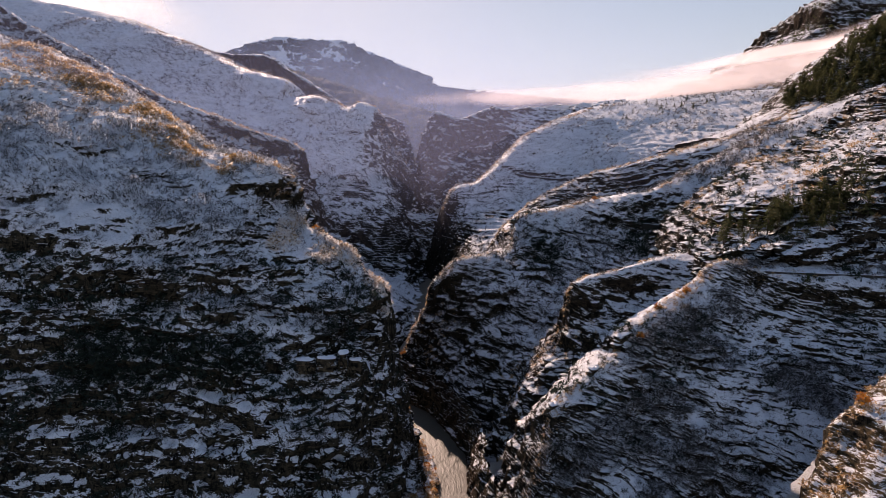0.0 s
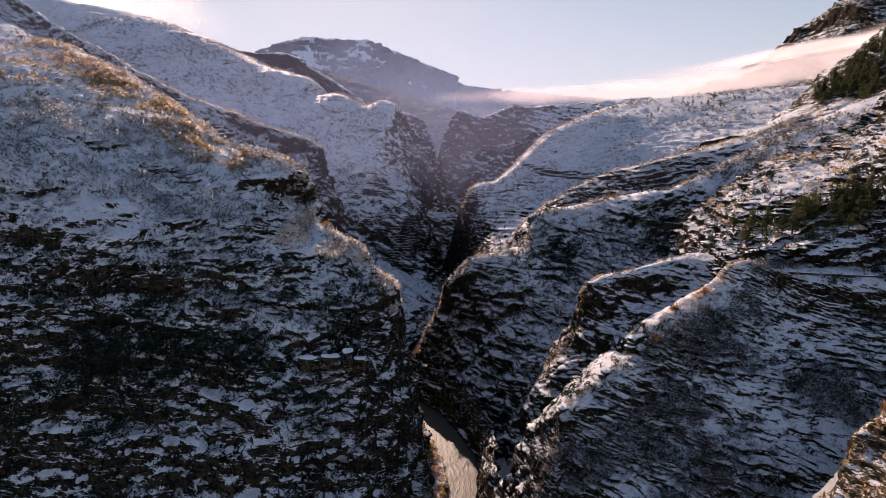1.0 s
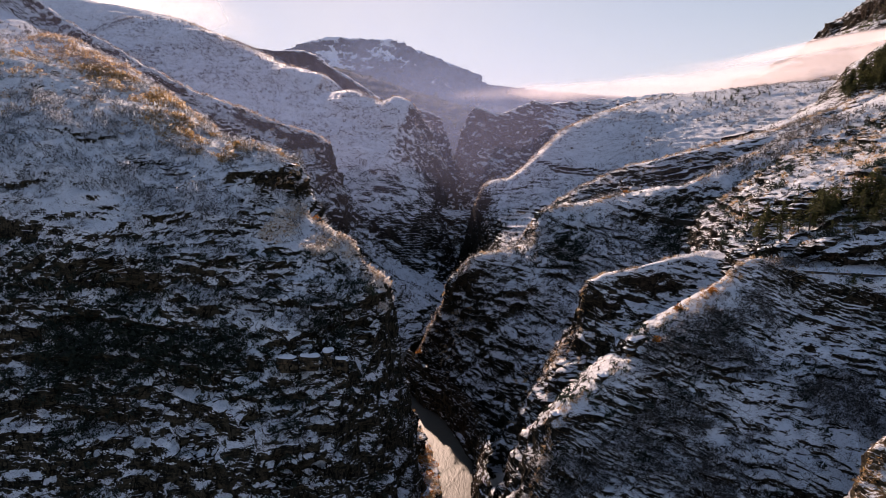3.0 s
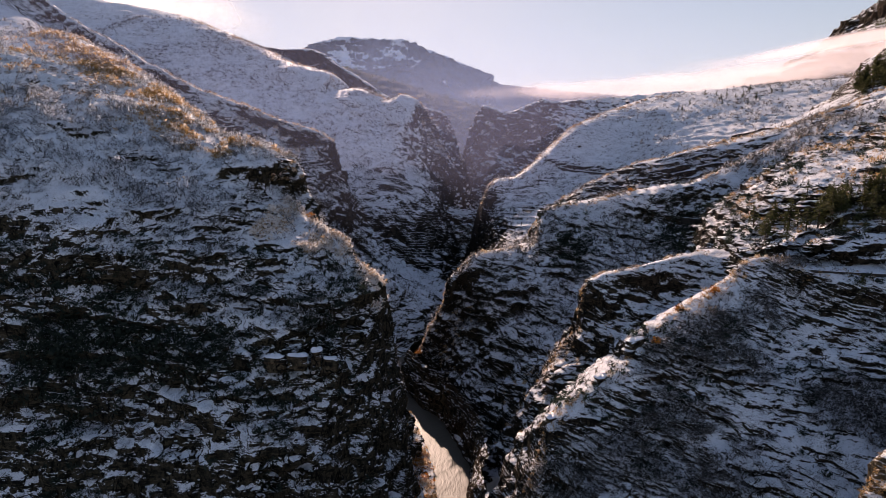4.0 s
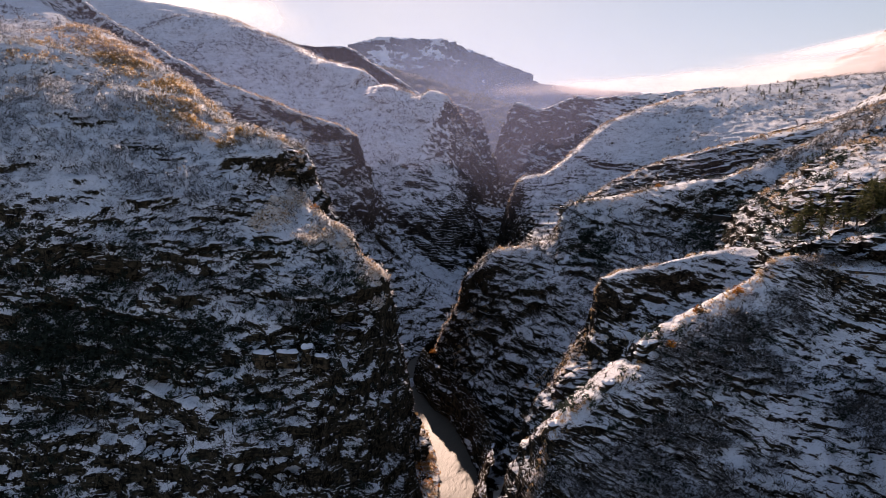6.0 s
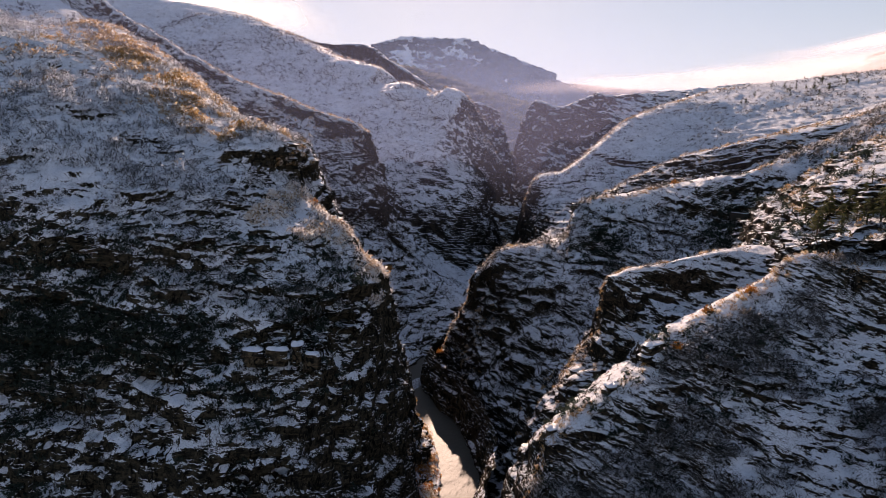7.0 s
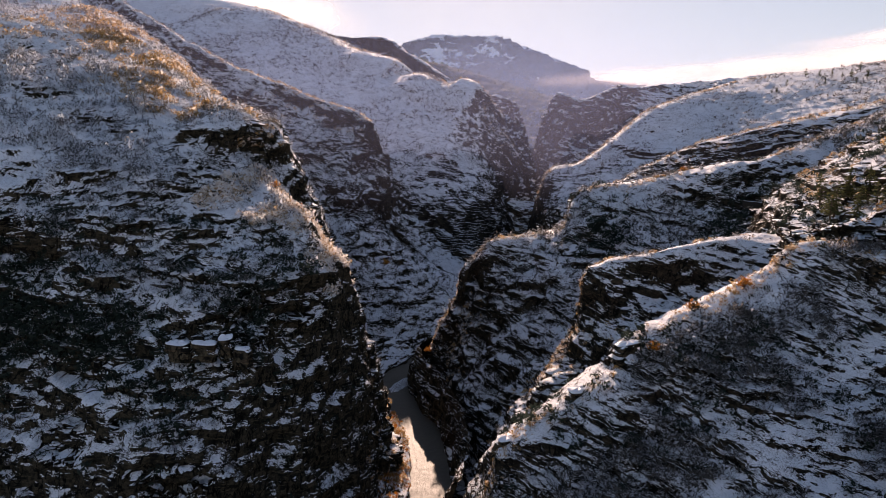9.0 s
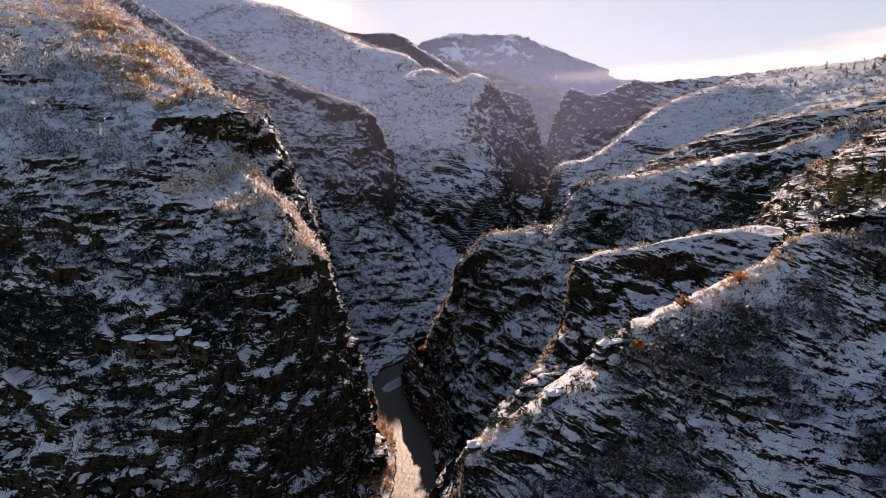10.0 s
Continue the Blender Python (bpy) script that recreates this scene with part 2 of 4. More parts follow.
def spline(p, counts):
    """A smooth curve through the rows of p (axis 0), with so many steps in each span."""
    ends = np.concatenate((2 * p[:1] - p[1:2], p, 2 * p[-1:] - p[-2:-1]))
    out = []
    for k, n in enumerate(counts):
        t = (np.arange(n) / n).reshape((-1,) + (1,) * (p.ndim - 1))
        a, b, c, d = ends[k], ends[k + 1], ends[k + 2], ends[k + 3]
        out.append(0.5 * (2 * b + (c - a) * t + (2 * a - 5 * b + 4 * c - d) * t ** 2 + (3 * b - a - 3 * c + d) * t ** 3))
    return np.concatenate(out + [p[-1:]])


def normals(g):
    du = np.gradient(g, axis=1)
    dv = np.gradient(g, axis=0)
    n = np.cross(du, dv)
    n /= np.linalg.norm(n, axis=2, keepdims=True) + 1e-9
    return n


def grid_mesh(name, g, material, smooth=True):
    rows, cols = g.shape[:2]
    me = bpy.data.meshes.new(name)
    me.vertices.add(rows * cols)
    me.vertices.foreach_set("co", g.reshape(-1).astype(np.float32))
    k = np.arange(rows * cols).reshape(rows, cols)
    quads = np.stack((k[:-1, :-1], k[:-1, 1:], k[1:, 1:], k[1:, :-1]), -1).reshape(-1, 4)
    me.loops.add(quads.size)
    me.loops.foreach_set("vertex_index", quads.reshape(-1).astype(np.int32))
    me.polygons.add(len(quads))
    me.polygons.foreach_set("loop_start", (np.arange(len(quads)) * 4).astype(np.int32))
    me.polygons.foreach_set("use_smooth", np.full(len(quads), smooth))
    me.update(calc_edges=True)
    me.materials.append(material)
    return me


LAND = {}


def land(name, label, material, guides, res, bed=4.0, crag=1.0, lump=1.0, ledge=1.0, dip=(0.05, 0.02), fine=1.0, coarse=0, rim=1, terrace=0.0, calm_width=0.45, tilt=-0.03, scarps=(), knobs=0.5):
    """A flank lofted through guide lines (top to foot), broken into beds with ledges, gullies and crags."""
    p = np.array(guides, float)
    across = np.median(np.linalg.norm(np.diff(p, axis=0), axis=2), axis=1)
    along = np.median(np.linalg.norm(np.diff(p, axis=1), axis=2), axis=0)
    steps = [max(2, int(math.ceil(d / res))) for d in across]
    g = spline(p, steps)
    row = np.concatenate([k + np.arange(n) / n for k, n in enumerate(steps)] + [[len(steps)]])
    calm = (1 - 0.62 * np.exp(-((row - rim) / calm_width) ** 2))[:, None, None]      # crest lines keep their course
    g = np.swapaxes(spline(np.swapaxes(g, 0, 1), [max(2, int(math.ceil(d / (res * (3.5 if k < coarse else 1.0))))) for k, d in enumerate(along)]), 0, 1)
    if terrace:                                  # stepped beds on gentle ground, each riser facing downhill
        s = (g[..., 2] - tilt * g[..., 0] + 2.5 * rough(g, 42, 3, 71)) / terrace
        f = s - np.floor(s)
        share = np.clip(0.75 + 0.7 * rough(g, 30, 2, 73), 0.1, 1)
        g[..., 2] += 0.9 * share * terrace * (np.clip(f / 0.10, 0, 1) * 0.85 + 0.15 * f - f) * calm[..., 0]
    n = normals(g)
    if np.mean(n[..., 2]) < 0:
        n = -n
    steep = np.clip(1 - n[..., 2:3], 0, 1)
    # broad lumps, downhill gullies, crags
    d = 3.0 * lump * rough(g, 38, 3, 1)[..., None]
    gully = 1 - np.abs(rough(g, (16, 16, 60), 3, 9))[..., None]
    d -= 3.2 * crag * (gully ** 3) * (0.25 + steep)
    crags = 1 - np.abs(rough(g, (9, 9, 7), 3, 4))[..., None]
    d += 3.0 * crag * (crags - 0.7) * (0.2 + 1.4 * steep) + 1.0 * crag * rough(g, 7, 3, 15)[..., None]
    g = g + n * d * calm
    # beds
    n = normals(g)
    if np.mean(n[..., 2]) < 0:
        n = -n
    flat = np.hypot(n[..., 0], n[..., 1]) + 1e-6
    out = np.stack((n[..., 0] / flat, n[..., 1] / flat, 0 * flat), -1)
    level = g[..., 2] + dip[0] * g[..., 0] + dip[1] * g[..., 1] + 4.5 * rough(g, 34, 2, 21) + 0.9 * rough(g, 6, 3, 25)
    for h, k in ((bed * 3.3, 0.30), (bed, 0.55), (bed * 0.45, 0.55)):
        s = level / h
        b = np.floor(s)
        f = s - b
        which = VALUES[TABLE[b.astype(np.int64) & 255]]
        some = np.clip(0.30 + 0.5 * which + 1.3 * rough(g, 11, 3, 31 + h), 0, 1.2)
        reach = np.minimum(h * np.clip(n[..., 2], 0.05, 1) / flat, 2.2 * h) * np.clip(flat * 2.2 - 0.35, 0, 1)
        g = g + out * (ledge * k * some * reach * (f - 0.5))[..., None] * calm
    for line, height, depth in scarps:           # cliff steps: a leaning wall, flat ground above it and below it
        q = np.array(line, float)
        way = normals(g)
        way = -way if np.mean(way[..., 2]) < 0 else way
        way = np.stack((way[..., 0], way[..., 1], 0 * way[..., 0]), -1) / (np.hypot(way[..., 0], way[..., 1])[..., None] + 0.15)
        along_x = np.clip((g[..., 0] - q[0, 0]) / (q[-1, 0] - q[0, 0]), 0, 1)
        ends = np.clip(np.minimum(along_x, 1 - along_x) * 9, 0, 1) * (np.abs(g[..., 1] - np.interp(g[..., 0], q[:, 0], q[:, 1])) < 26)
        tall = height * (0.85 + 0.45 * rough(g, 9, 2, 61 + height))
        lift = (g[..., 2] - np.interp(g[..., 0], q[:, 0], q[:, 2]) + 0.9 * rough(g, 7, 3, 63)) / tall
        push = np.interp(lift, [-2.2, -0.02, 0.05, 0.92, 1.0, 3.2], [0, -0.55, -0.62, 0.50, 0.55, 0])
        g = g + way * (depth * (0.85 + 0.5 * rough(g, (5, 5, 12), 3, 67)) * push * ends)[..., None]
    up = normals(g)
    up = -up if np.mean(up[..., 2]) < 0 else up
    knob = 1 - np.abs(rough(g, (4.5, 4.5, 1.8), 3, 51, 0.6))
    g = g + up * (fine * (knobs * (knob - 0.6) * np.clip(1.25 - up[..., 2], 0.15, 1) + 0.25 * rough(g, 1.9, 2, 41)))[..., None]
    ob = new(name, grid_mesh(name, g, material))
    tagged(ob, label, "hillside", "", "structure")
    n = normals(g)
    if np.mean(n[..., 2]) < 0:
        n = -n
    LAND[name] = (g, n)
    return ob


# near western hill: rim running down to the river, gorge wall on one side, broad face on the other
west_gorge_foot = [(-400, 560, 150), (-262, 482, 120), (-180, 440, 95), (-100, 392, 66), (-71, 359, 29), (-50, 330, -5), (-43, 316, -10), (-36, 305, -8), (-20, 283, -8), (-11, 266, -8), (-8, 261, -7), (-5, 253, -8), (-2, 238, -9)]
west_gorge_wall = [(-410, 562, 195), (-272, 470, 158), (-195, 424, 132), (-118, 360, 104), (-86, 326, 98), (-61, 298, 92), (-52, 289, 72), (-44, 282, 57), (-27, 262, 50), (-20, 253, 44), (-18, 250, 36), (-15, 246, 20), (-7, 236, -11)]
west_rim = [(-420, 560, 235), (-293.3, 458, 189.9), (-222.1, 402, 168.8), (-148.4, 345, 138.5), (-104.8, 300, 118.1), (-67.5, 274, 110.2), (-62.7, 268, 95.6), (-52.3, 258, 87.2), (-34.2, 243, 80.4), (-25.4, 241, 71.1), (-18.6, 241, 63.6), (-17.4, 236, 48.2), (-6, 224, -8)]
west_lip = [(-441, 522, 230.8), (-317, 425, 187.4), (-239, 363, 165.1), (-147, 314, 137.2), (-105, 281, 117.4), (-71, 261, 109.1), (-64, 255, 95.2), (-55, 247, 87.2), (-38, 234, 80.2), (-28, 229, 71.1), (-22, 226, 63.3), (-19, 220, 47.3), (-8, 216, -2.1)]
west_brow = [(-470, 470, 225), (-350, 380, 184), (-262, 310, 160), (-145, 270, 126), (-105, 254, 111), (-77, 242, 99), (-66, 236, 92), (-58, 231, 87), (-44, 222, 78), (-32, 212, 71), (-27, 206, 63), (-21, 199, 46), (-11, 206, 6)]
west_face = [(-450, 380, 180), (-330, 300, 150), (-245, 245, 124), (-120, 216, 100), (-95, 209, 90), (-84, 205, 82), (-74, 204, 77), (-66, 204, 73), (-53, 203, 67), (-40, 197, 61), (-34, 194, 55), (-26, 189, 42), (-13, 190, 8)]
west_ledges = [(-440, 300, 130), (-310, 240, 105), (-225, 205, 84), (-131, 197, 78), (-102, 196, 72), (-84, 195, 66), (-74, 194, 63), (-67, 192, 60), (-55, 190, 55), (-42, 185, 46), (-37, 183, 41), (-30, 179, 31), (-16, 172, 2)]
west_low = [(-420, 250, 80), (-290, 210, 65), (-200, 184, 50), (-122, 183, 55), (-93, 182, 51), (-72, 180, 45), (-64, 179, 42), (-59, 178, 40), (-50, 176, 36), (-41, 171, 26), (-38, 169, 22), (-33, 166, 14), (-20, 158, -8)]
west_foot = [(-400, 190, -10), (-270, 165, -10), (-190, 150, -8), (-115, 158, 5), (-91, 158, 4), (-75, 156, 0), (-68, 155, -2), (-63, 154, -5), (-55, 152, -8), (-47, 149, -11), (-44, 148, -12), (-40, 146, -13), (-28, 142, -15)]
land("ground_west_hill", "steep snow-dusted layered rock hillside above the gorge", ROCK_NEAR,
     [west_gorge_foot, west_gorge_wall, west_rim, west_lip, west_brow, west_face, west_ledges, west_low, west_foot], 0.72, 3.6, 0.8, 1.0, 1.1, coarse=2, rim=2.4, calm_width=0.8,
     scarps=[([(-66, 206, 70), (-61, 203, 68.5), (-50, 203, 65.8), (-38, 206, 65.8)], 4.6, 5.5),
             ([(-41, 206, 65), (-32, 208, 63.5), (-21, 212, 62.5)], 5.5, 5.0),
             ([(-52, 197, 58), (-45, 195, 57), (-35, 198, 57), (-22, 202, 56)], 5.5, 6.5),
             ([(-106, 203, 82), (-95, 202, 77), (-82, 200, 70)], 3.8, 4.0),
             ([(-112, 195, 66), (-94, 193, 63), (-76, 191, 60)], 3.4, 3.6),
             ([(-68, 179, 41), (-58, 178, 40.5), (-44, 182, 43)], 6.0, 5.0),
             ([(-48, 176, 28), (-36, 178, 30), (-26, 184, 31)], 6.5, 5.0),
             ([(-120, 180, 44), (-98, 181, 42), (-78, 179, 39)], 4.0, 4.0),
             ([(-84, 262, 101), (-74, 264, 101), (-63, 268, 99.5)], 7.0, 6.0)])

# second western spur
spur_back = [(-560, 700, 250), (-330, 560, 150), (-250, 525, 140), (-195, 530, 118), (-145, 535, 98), (-108, 535, 82), (-100, 537, 73), (-92, 539, 58), (-81, 541, 39), (-54, 545, 15), (-14, 545, -9)]
spur_rim = [(-540, 640, 330), (-330, 520, 215), (-256, 474, 181), (-204, 481, 153), (-150, 487, 131), (-106.8, 487, 116.2), (-105.1, 489, 95.3), (-94.7, 494, 74.6), (-90.3, 496, 49.4), (-66, 502, 20), (-14, 497, -8)]
spur_cliff = [(-537, 626, 320), (-327, 506, 205), (-253, 461, 171), (-202, 467, 143), (-149, 473, 121), (-106, 478, 97), (-104, 477, 85), (-94, 482, 65), (-89, 484, 39), (-60, 490, 14), (-13, 485, -8)]
spur_face = [(-520, 600, 290), (-310, 480, 180), (-238, 452, 148), (-188, 452, 122), (-142, 452, 102), (-107, 450, 88), (-100, 450, 78), (-95, 450, 66), (-84, 449, 51), (-58, 442, 26), (-12, 440, -8)]
spur_low = [(-500, 540, 230), (-300, 440, 140), (-222, 422, 112), (-170, 415, 85), (-125, 410, 62), (-95, 410, 46), (-86, 411, 41), (-77, 411, 35), (-64, 411, 27), (-46, 410, 14), (-17, 408, -8)]
spur_foot = [(-480, 500, 190), (-280, 410, 110), (-205, 395, 80), (-150, 380, 50), (-105, 370, 26), (-78, 365, 9), (-71, 364, 3), (-64, 362, -3), (-56, 362, -7), (-48, 366, -9), (-30, 378, -11)]
land("ground_west_spur", "dark cliffed spur with snow on its crest", ROCK_SCRUB,
     [spur_back, spur_rim, spur_cliff, spur_face, spur_low, spur_foot], 1.15, 4.2, 1.0, coarse=1,
     scarps=[([(-192, 465, 128), (-176, 464, 121), (-160, 464, 116)], 9, 8), ([(-128, 470, 96), (-112, 474, 92), (-96, 482, 80)], 13, 8), ([(-112, 440, 66), (-92, 446, 58), (-76, 452, 44)], 9, 7)])

# third western mass with its snowy dome
dome_back = [(-1100, 1350, 330), (-640, 1190, 250), (-450, 1100, 230), (-260, 1010, 190), (-186, 937, 159), (-130, 870, 130), (-112, 849, 121), (-92, 825, 110), (-73, 809, 102), (-59, 798, 97), (-48, 790, 90), (-32, 790, 60), (-20, 800, 0)]
dome_crest = [(-1080, 1230, 420), (-640, 1090, 332), (-482, 1013, 297), (-300.7, 880, 229.5), (-246.9, 830, 205), (-185.6, 795, 188.4), (-171.4, 775, 165.7), (-138.5, 747, 166.7), (-103.8, 728, 154), (-86.3, 718, 159.2), (-67.6, 712, 147.3), (-62.6, 728, 123.9), (-29, 752, 71.8)]
dome_shoulder = [(-1020, 1080, 370), (-600, 950, 280), (-470, 870, 245), (-300, 790, 195), (-235, 742, 170), (-185, 700, 148), (-165, 686, 140), (-132, 670, 130), (-108, 660, 124), (-90, 654, 120), (-76, 652, 114), (-54, 676, 86), (-34, 712, 18)]
dome_face = [(-960, 920, 300), (-560, 800, 220), (-430, 730, 185), (-280, 650, 138), (-221, 626, 120), (-175, 610, 105), (-155, 604, 99), (-122, 598, 90), (-104, 596, 88), (-92, 595, 87), (-80, 596, 84), (-38, 605, 52), (-17, 640, 0)]
dome_low = [(-880, 800, 240), (-500, 680, 170), (-380, 620, 125), (-240, 570, 82), (-189, 557, 67), (-150, 550, 55), (-133, 547, 50), (-105, 545, 42), (-87, 544, 38), (-74, 544, 35), (-62, 545, 30), (-30, 550, 5), (-12, 590, -9)]
dome_foot = [(-800, 720, 170), (-450, 590, 110), (-340, 560, 70), (-200, 530, 25), (-156, 523, 13), (-125, 520, 5), (-110, 519, 1), (-85, 520, -4), (-70, 520, -7), (-60, 520, -9), (-50, 520, -10), (-22, 525, -12), (-6, 560, -13)]
land("ground_west_dome", "snow-covered rounded mountain shoulder above the gorge", ROCK_SNOWY,
     [dome_back, dome_crest, dome_shoulder, dome_face, dome_low, dome_foot], 2.2, 5.0, 1.1, 1.3, 0.5, coarse=2)

# dark cliff band behind the dome, and the rock tower beside it
band_back = [(-800, 1260, 330), (-520, 1130, 250), (-330, 1080, 220), (-240, 1050, 200), (-180, 1030, 170), (-120, 1010, 120)]
band_top = [(-760, 1120, 330), (-500, 1020, 280), (-307, 940, 236), (-246, 930, 232), (-206, 930, 211), (-140, 930, 168)]
band_face = [(-750, 1100, 330), (-490, 1000, 270), (-304, 925, 222), (-244, 915, 198), (-200, 912, 178), (-132, 905, 130)]
band_foot = [(-740, 1060, 300), (-480, 970, 240), (-300, 880, 190), (-236, 860, 160), (-190, 850, 140), (-120, 840, 90)]
land("ground_cliff_band", "dark overhanging cliff band under a snowy crest", ROCK_SPUR, [band_back, band_top, band_face, band_foot], 2.4, 6.0, 1.5)

tower_back = [(-110, 890, 60), (-90, 885, 120), (-66, 880, 120), (-48, 880, 80), (-30, 880, -10)]
tower_top = [(-100, 845, 100), (-84, 842, 147), (-62, 838, 146), (-46, 838, 126), (-26, 838, 40)]
tower_face = [(-95, 820, 80), (-80, 822, 105), (-60, 820, 100), (-42, 818, 70), (-24, 815, 0)]
tower_foot = [(-90, 780, 40), (-75, 785, 50), (-55, 785, 40), (-38, 780, 10), (-22, 780, -14)]
land("ground_rock_tower", "dark rock tower beside the snowy dome", ROCK_GATE, [tower_back, tower_top, tower_face, tower_foot], 1.5, 6.0, 2.0, calm_width=0.12, knobs=1.2)

# rock gate at the gorge's end
gate_back = [(-30, 1020, -10), (-15, 1010, 60), (0, 1000, 90), (40, 990, 100), (66, 985, 105), (80, 980, 110), (150, 980, 120), (260, 950, 140)]
gate_top = [(-62, 950, 20), (-32, 918, 110), (-12, 907, 153), (22, 888, 147), (59, 866, 157), (66, 860, 157), (125, 862, 158), (230, 850, 168)]
gate_face = [(-52, 930, -5), (-28, 904, 60), (-8, 896, 100), (26, 872, 98), (61, 848, 112), (72, 836, 142), (130, 815, 144), (230, 780, 155)]
gate_foot = [(-40, 890, -14), (-20, 870, 8), (0, 862, 40), (34, 838, 45), (66, 815, 62), (84, 786, 118), (140, 760, 127), (220, 740, 140)]
land("ground_gate_cliff", "dark rock tower with snowy ledges at the gorge mouth", ROCK_GATE,
     [gate_back, gate_top, gate_face, gate_foot], 1.9, 5.0, 1.8, calm_width=0.12, knobs=1.2)

# rock rib that closes the gorge at its bend
rib_back = [(-110, 760, 80), (-60, 745, 50), (-20, 735, 34), (20, 735, 46), (70, 745, 80)]
rib_top = [(-100, 712, 84), (-62, 706, 56), (-22, 700, 36), (18, 698, 52), (60, 705, 84)]
rib_face = [(-92, 690, 60), (-58, 686, 36), (-20, 682, 22), (14, 678, 32), (50, 682, 60)]
rib_foot = [(-80, 640, 10), (-50, 640, -4), (-18, 638, -12), (8, 635, -8), (40, 640, 20)]
land("ground_gorge_bend", "dark rock walls closing the gorge at its bend", ROCK_CLIFF, [rib_back, rib_top, rib_face, rib_foot], 1.6, 5.0, 1.8, calm_width=0.05, knobs=1.2)

# eastern snow dome
east_back = [(-20, 640, -12), (-6, 650, 40), (20, 670, 55), (55, 710, 85), (80, 740, 105), (160, 830, 135), (300, 840, 150), (500, 840, 160)]
east_rim = [(-16, 596, -10), (5, 589, 70), (32, 608, 82), (71, 658, 113), (97, 685, 130), (176, 771, 155), (300, 775, 170), (480, 770, 182)]
east_slope = [(-8, 565, -10), (12, 560, 58), (42, 578, 76), (72, 612, 92), (118, 640, 111), (190, 660, 123), (295, 630, 140), (430, 580, 165)]
east_mid = [(0, 530, -10), (20, 515, 45), (48, 520, 57), (80, 530, 61), (118, 540, 74), (170, 545, 88), (260, 520, 108), (400, 470, 145)]
east_low = [(4, 480, -11), (22, 470, 30), (50, 470, 46), (82, 465, 54), (120, 455, 64), (180, 470, 80), (255, 470, 98), (380, 430, 140)]
land("ground_east_dome", "smooth snow-covered shoulder with thin rock ledges", ROCK_SNOWY,
     [east_back, east_rim, east_slope, east_mid, east_low], 1.6, 5.0, 0.5, 0.7, 0.35, terrace=2.4, tilt=0.06,
     scarps=[([(50, 616, 95.5), (61, 612, 92.6), (68, 605, 89.8), (76, 600, 87.4), (92, 597, 86.0), (124, 590, 85.2)], 4.5, 6.0)])

# upper eastern spur
upper_back = [(15, 470, -11), (45, 480, 45), (75, 475, 70), (110, 460, 90), (170, 475, 108), (240, 520, 126), (360, 520, 170)]
upper_rim = [(5, 445, -9), (40, 445, 60), (86, 438, 93), (114, 421, 105), (182, 440, 120), (240, 455, 140), (360, 460, 195)]
upper_face = [(2, 415, -10), (32, 410, 45), (74, 408, 74), (112, 398, 90), (175, 405, 108), (235, 410, 130), (350, 400, 180)]
upper_foot = [(-4, 385, -11), (24, 385, 30), (66, 390, 66), (112, 380, 82), (172, 385, 102), (230, 380, 122), (340, 360, 165)]
land("ground_east_upper_spur", "stepped snowy rock spur with dry grass", ROCK_HILL,
     [upper_back, upper_rim, upper_face, upper_foot], 1.15, 4.5, 0.9, 0.8, terrace=3.0, tilt=0.24)

# middle eastern spur, with the road bench
mid_back = [(-26, 372, -10), (-11, 371, 8), (2, 370, 25), (11, 370, 36), (20, 372, 45), (42, 388, 62), (51, 393, 68), (80, 400, 78), (102, 392, 85), (118, 390, 90), (165, 420, 106), (215, 450, 122), (320, 440, 165)]
mid_rim = [(-30.2, 338, -14.9), (-19.5, 337, 14.4), (-10.3, 336, 33.8), (-6.4, 335, 47.8), (8, 331, 61.6), (34.2, 340, 65), (42.3, 357, 80.1), (72.2, 364, 86.3), (98.8, 350, 94.1), (114.6, 352, 96.8), (160, 385, 111), (207, 412, 127), (320, 390, 180)]
mid_face = [(-22, 326, -10), (-11, 323, 11), (-1, 318, 29), (6, 314, 37), (13, 311, 44), (33, 316, 56), (41, 319, 59), (68, 328, 66), (91, 329, 73), (108, 330, 79), (155, 340, 96), (205, 350, 112), (310, 330, 155)]
mid_low = [(-14, 306, -10), (-4, 302, 4), (5, 299, 16), (11, 297, 22), (18, 296, 28), (35, 297, 39), (43, 297, 43), (70, 300, 54), (90, 300, 66), (104, 300, 74), (140, 305, 90), (195, 310, 104), (300, 280, 140)]
mid_foot = [(-8, 292, -11), (0, 287, -2), (9, 283, 7), (15, 281, 11), (22, 280, 16), (39, 278, 29), (47, 278, 33), (72, 280, 46), (91, 283, 60), (104, 284, 70), (135, 280, 87), (185, 270, 104), (290, 240, 130)]
land("ground_east_middle_spur", "snowy rock spur with dark gorge-side cliffs", ROCK_EAST,
     [mid_back, mid_rim, mid_face, mid_low, mid_foot], 0.85, 3.8, 1.0, 1.0, 1.0, (0.18, 0.03))

# lower eastern spur
low_back = [(-10, 290, -12), (6, 282, 6), (26, 276, 22), (37, 273, 31), (48, 271, 40), (54, 270, 46), (62, 271, 50), (84, 276, 60), (110, 288, 76)]
low_rim = [(6.9, 262, -18.3), (21.4, 256, 5.1), (31.1, 249, 26.8), (41.1, 244, 44), (45.9, 240, 59.5), (47.2, 238, 68.6), (52.5, 239, 71.7), (81.3, 246, 77.4), (97.3, 262, 77.2)]
low_face = [(4, 252, -11), (17, 242, 8), (32, 233, 30), (41, 229, 41), (49, 228, 52), (55, 229, 58), (62, 230, 62), (80, 233, 68), (102, 243, 79)]
low_foot = [(8, 240, -12), (18, 230, 2), (32, 220, 20), (42, 216, 31), (52, 214, 42), (59, 215, 48), (65, 217, 52), (80, 222, 60), (100, 232, 74)]
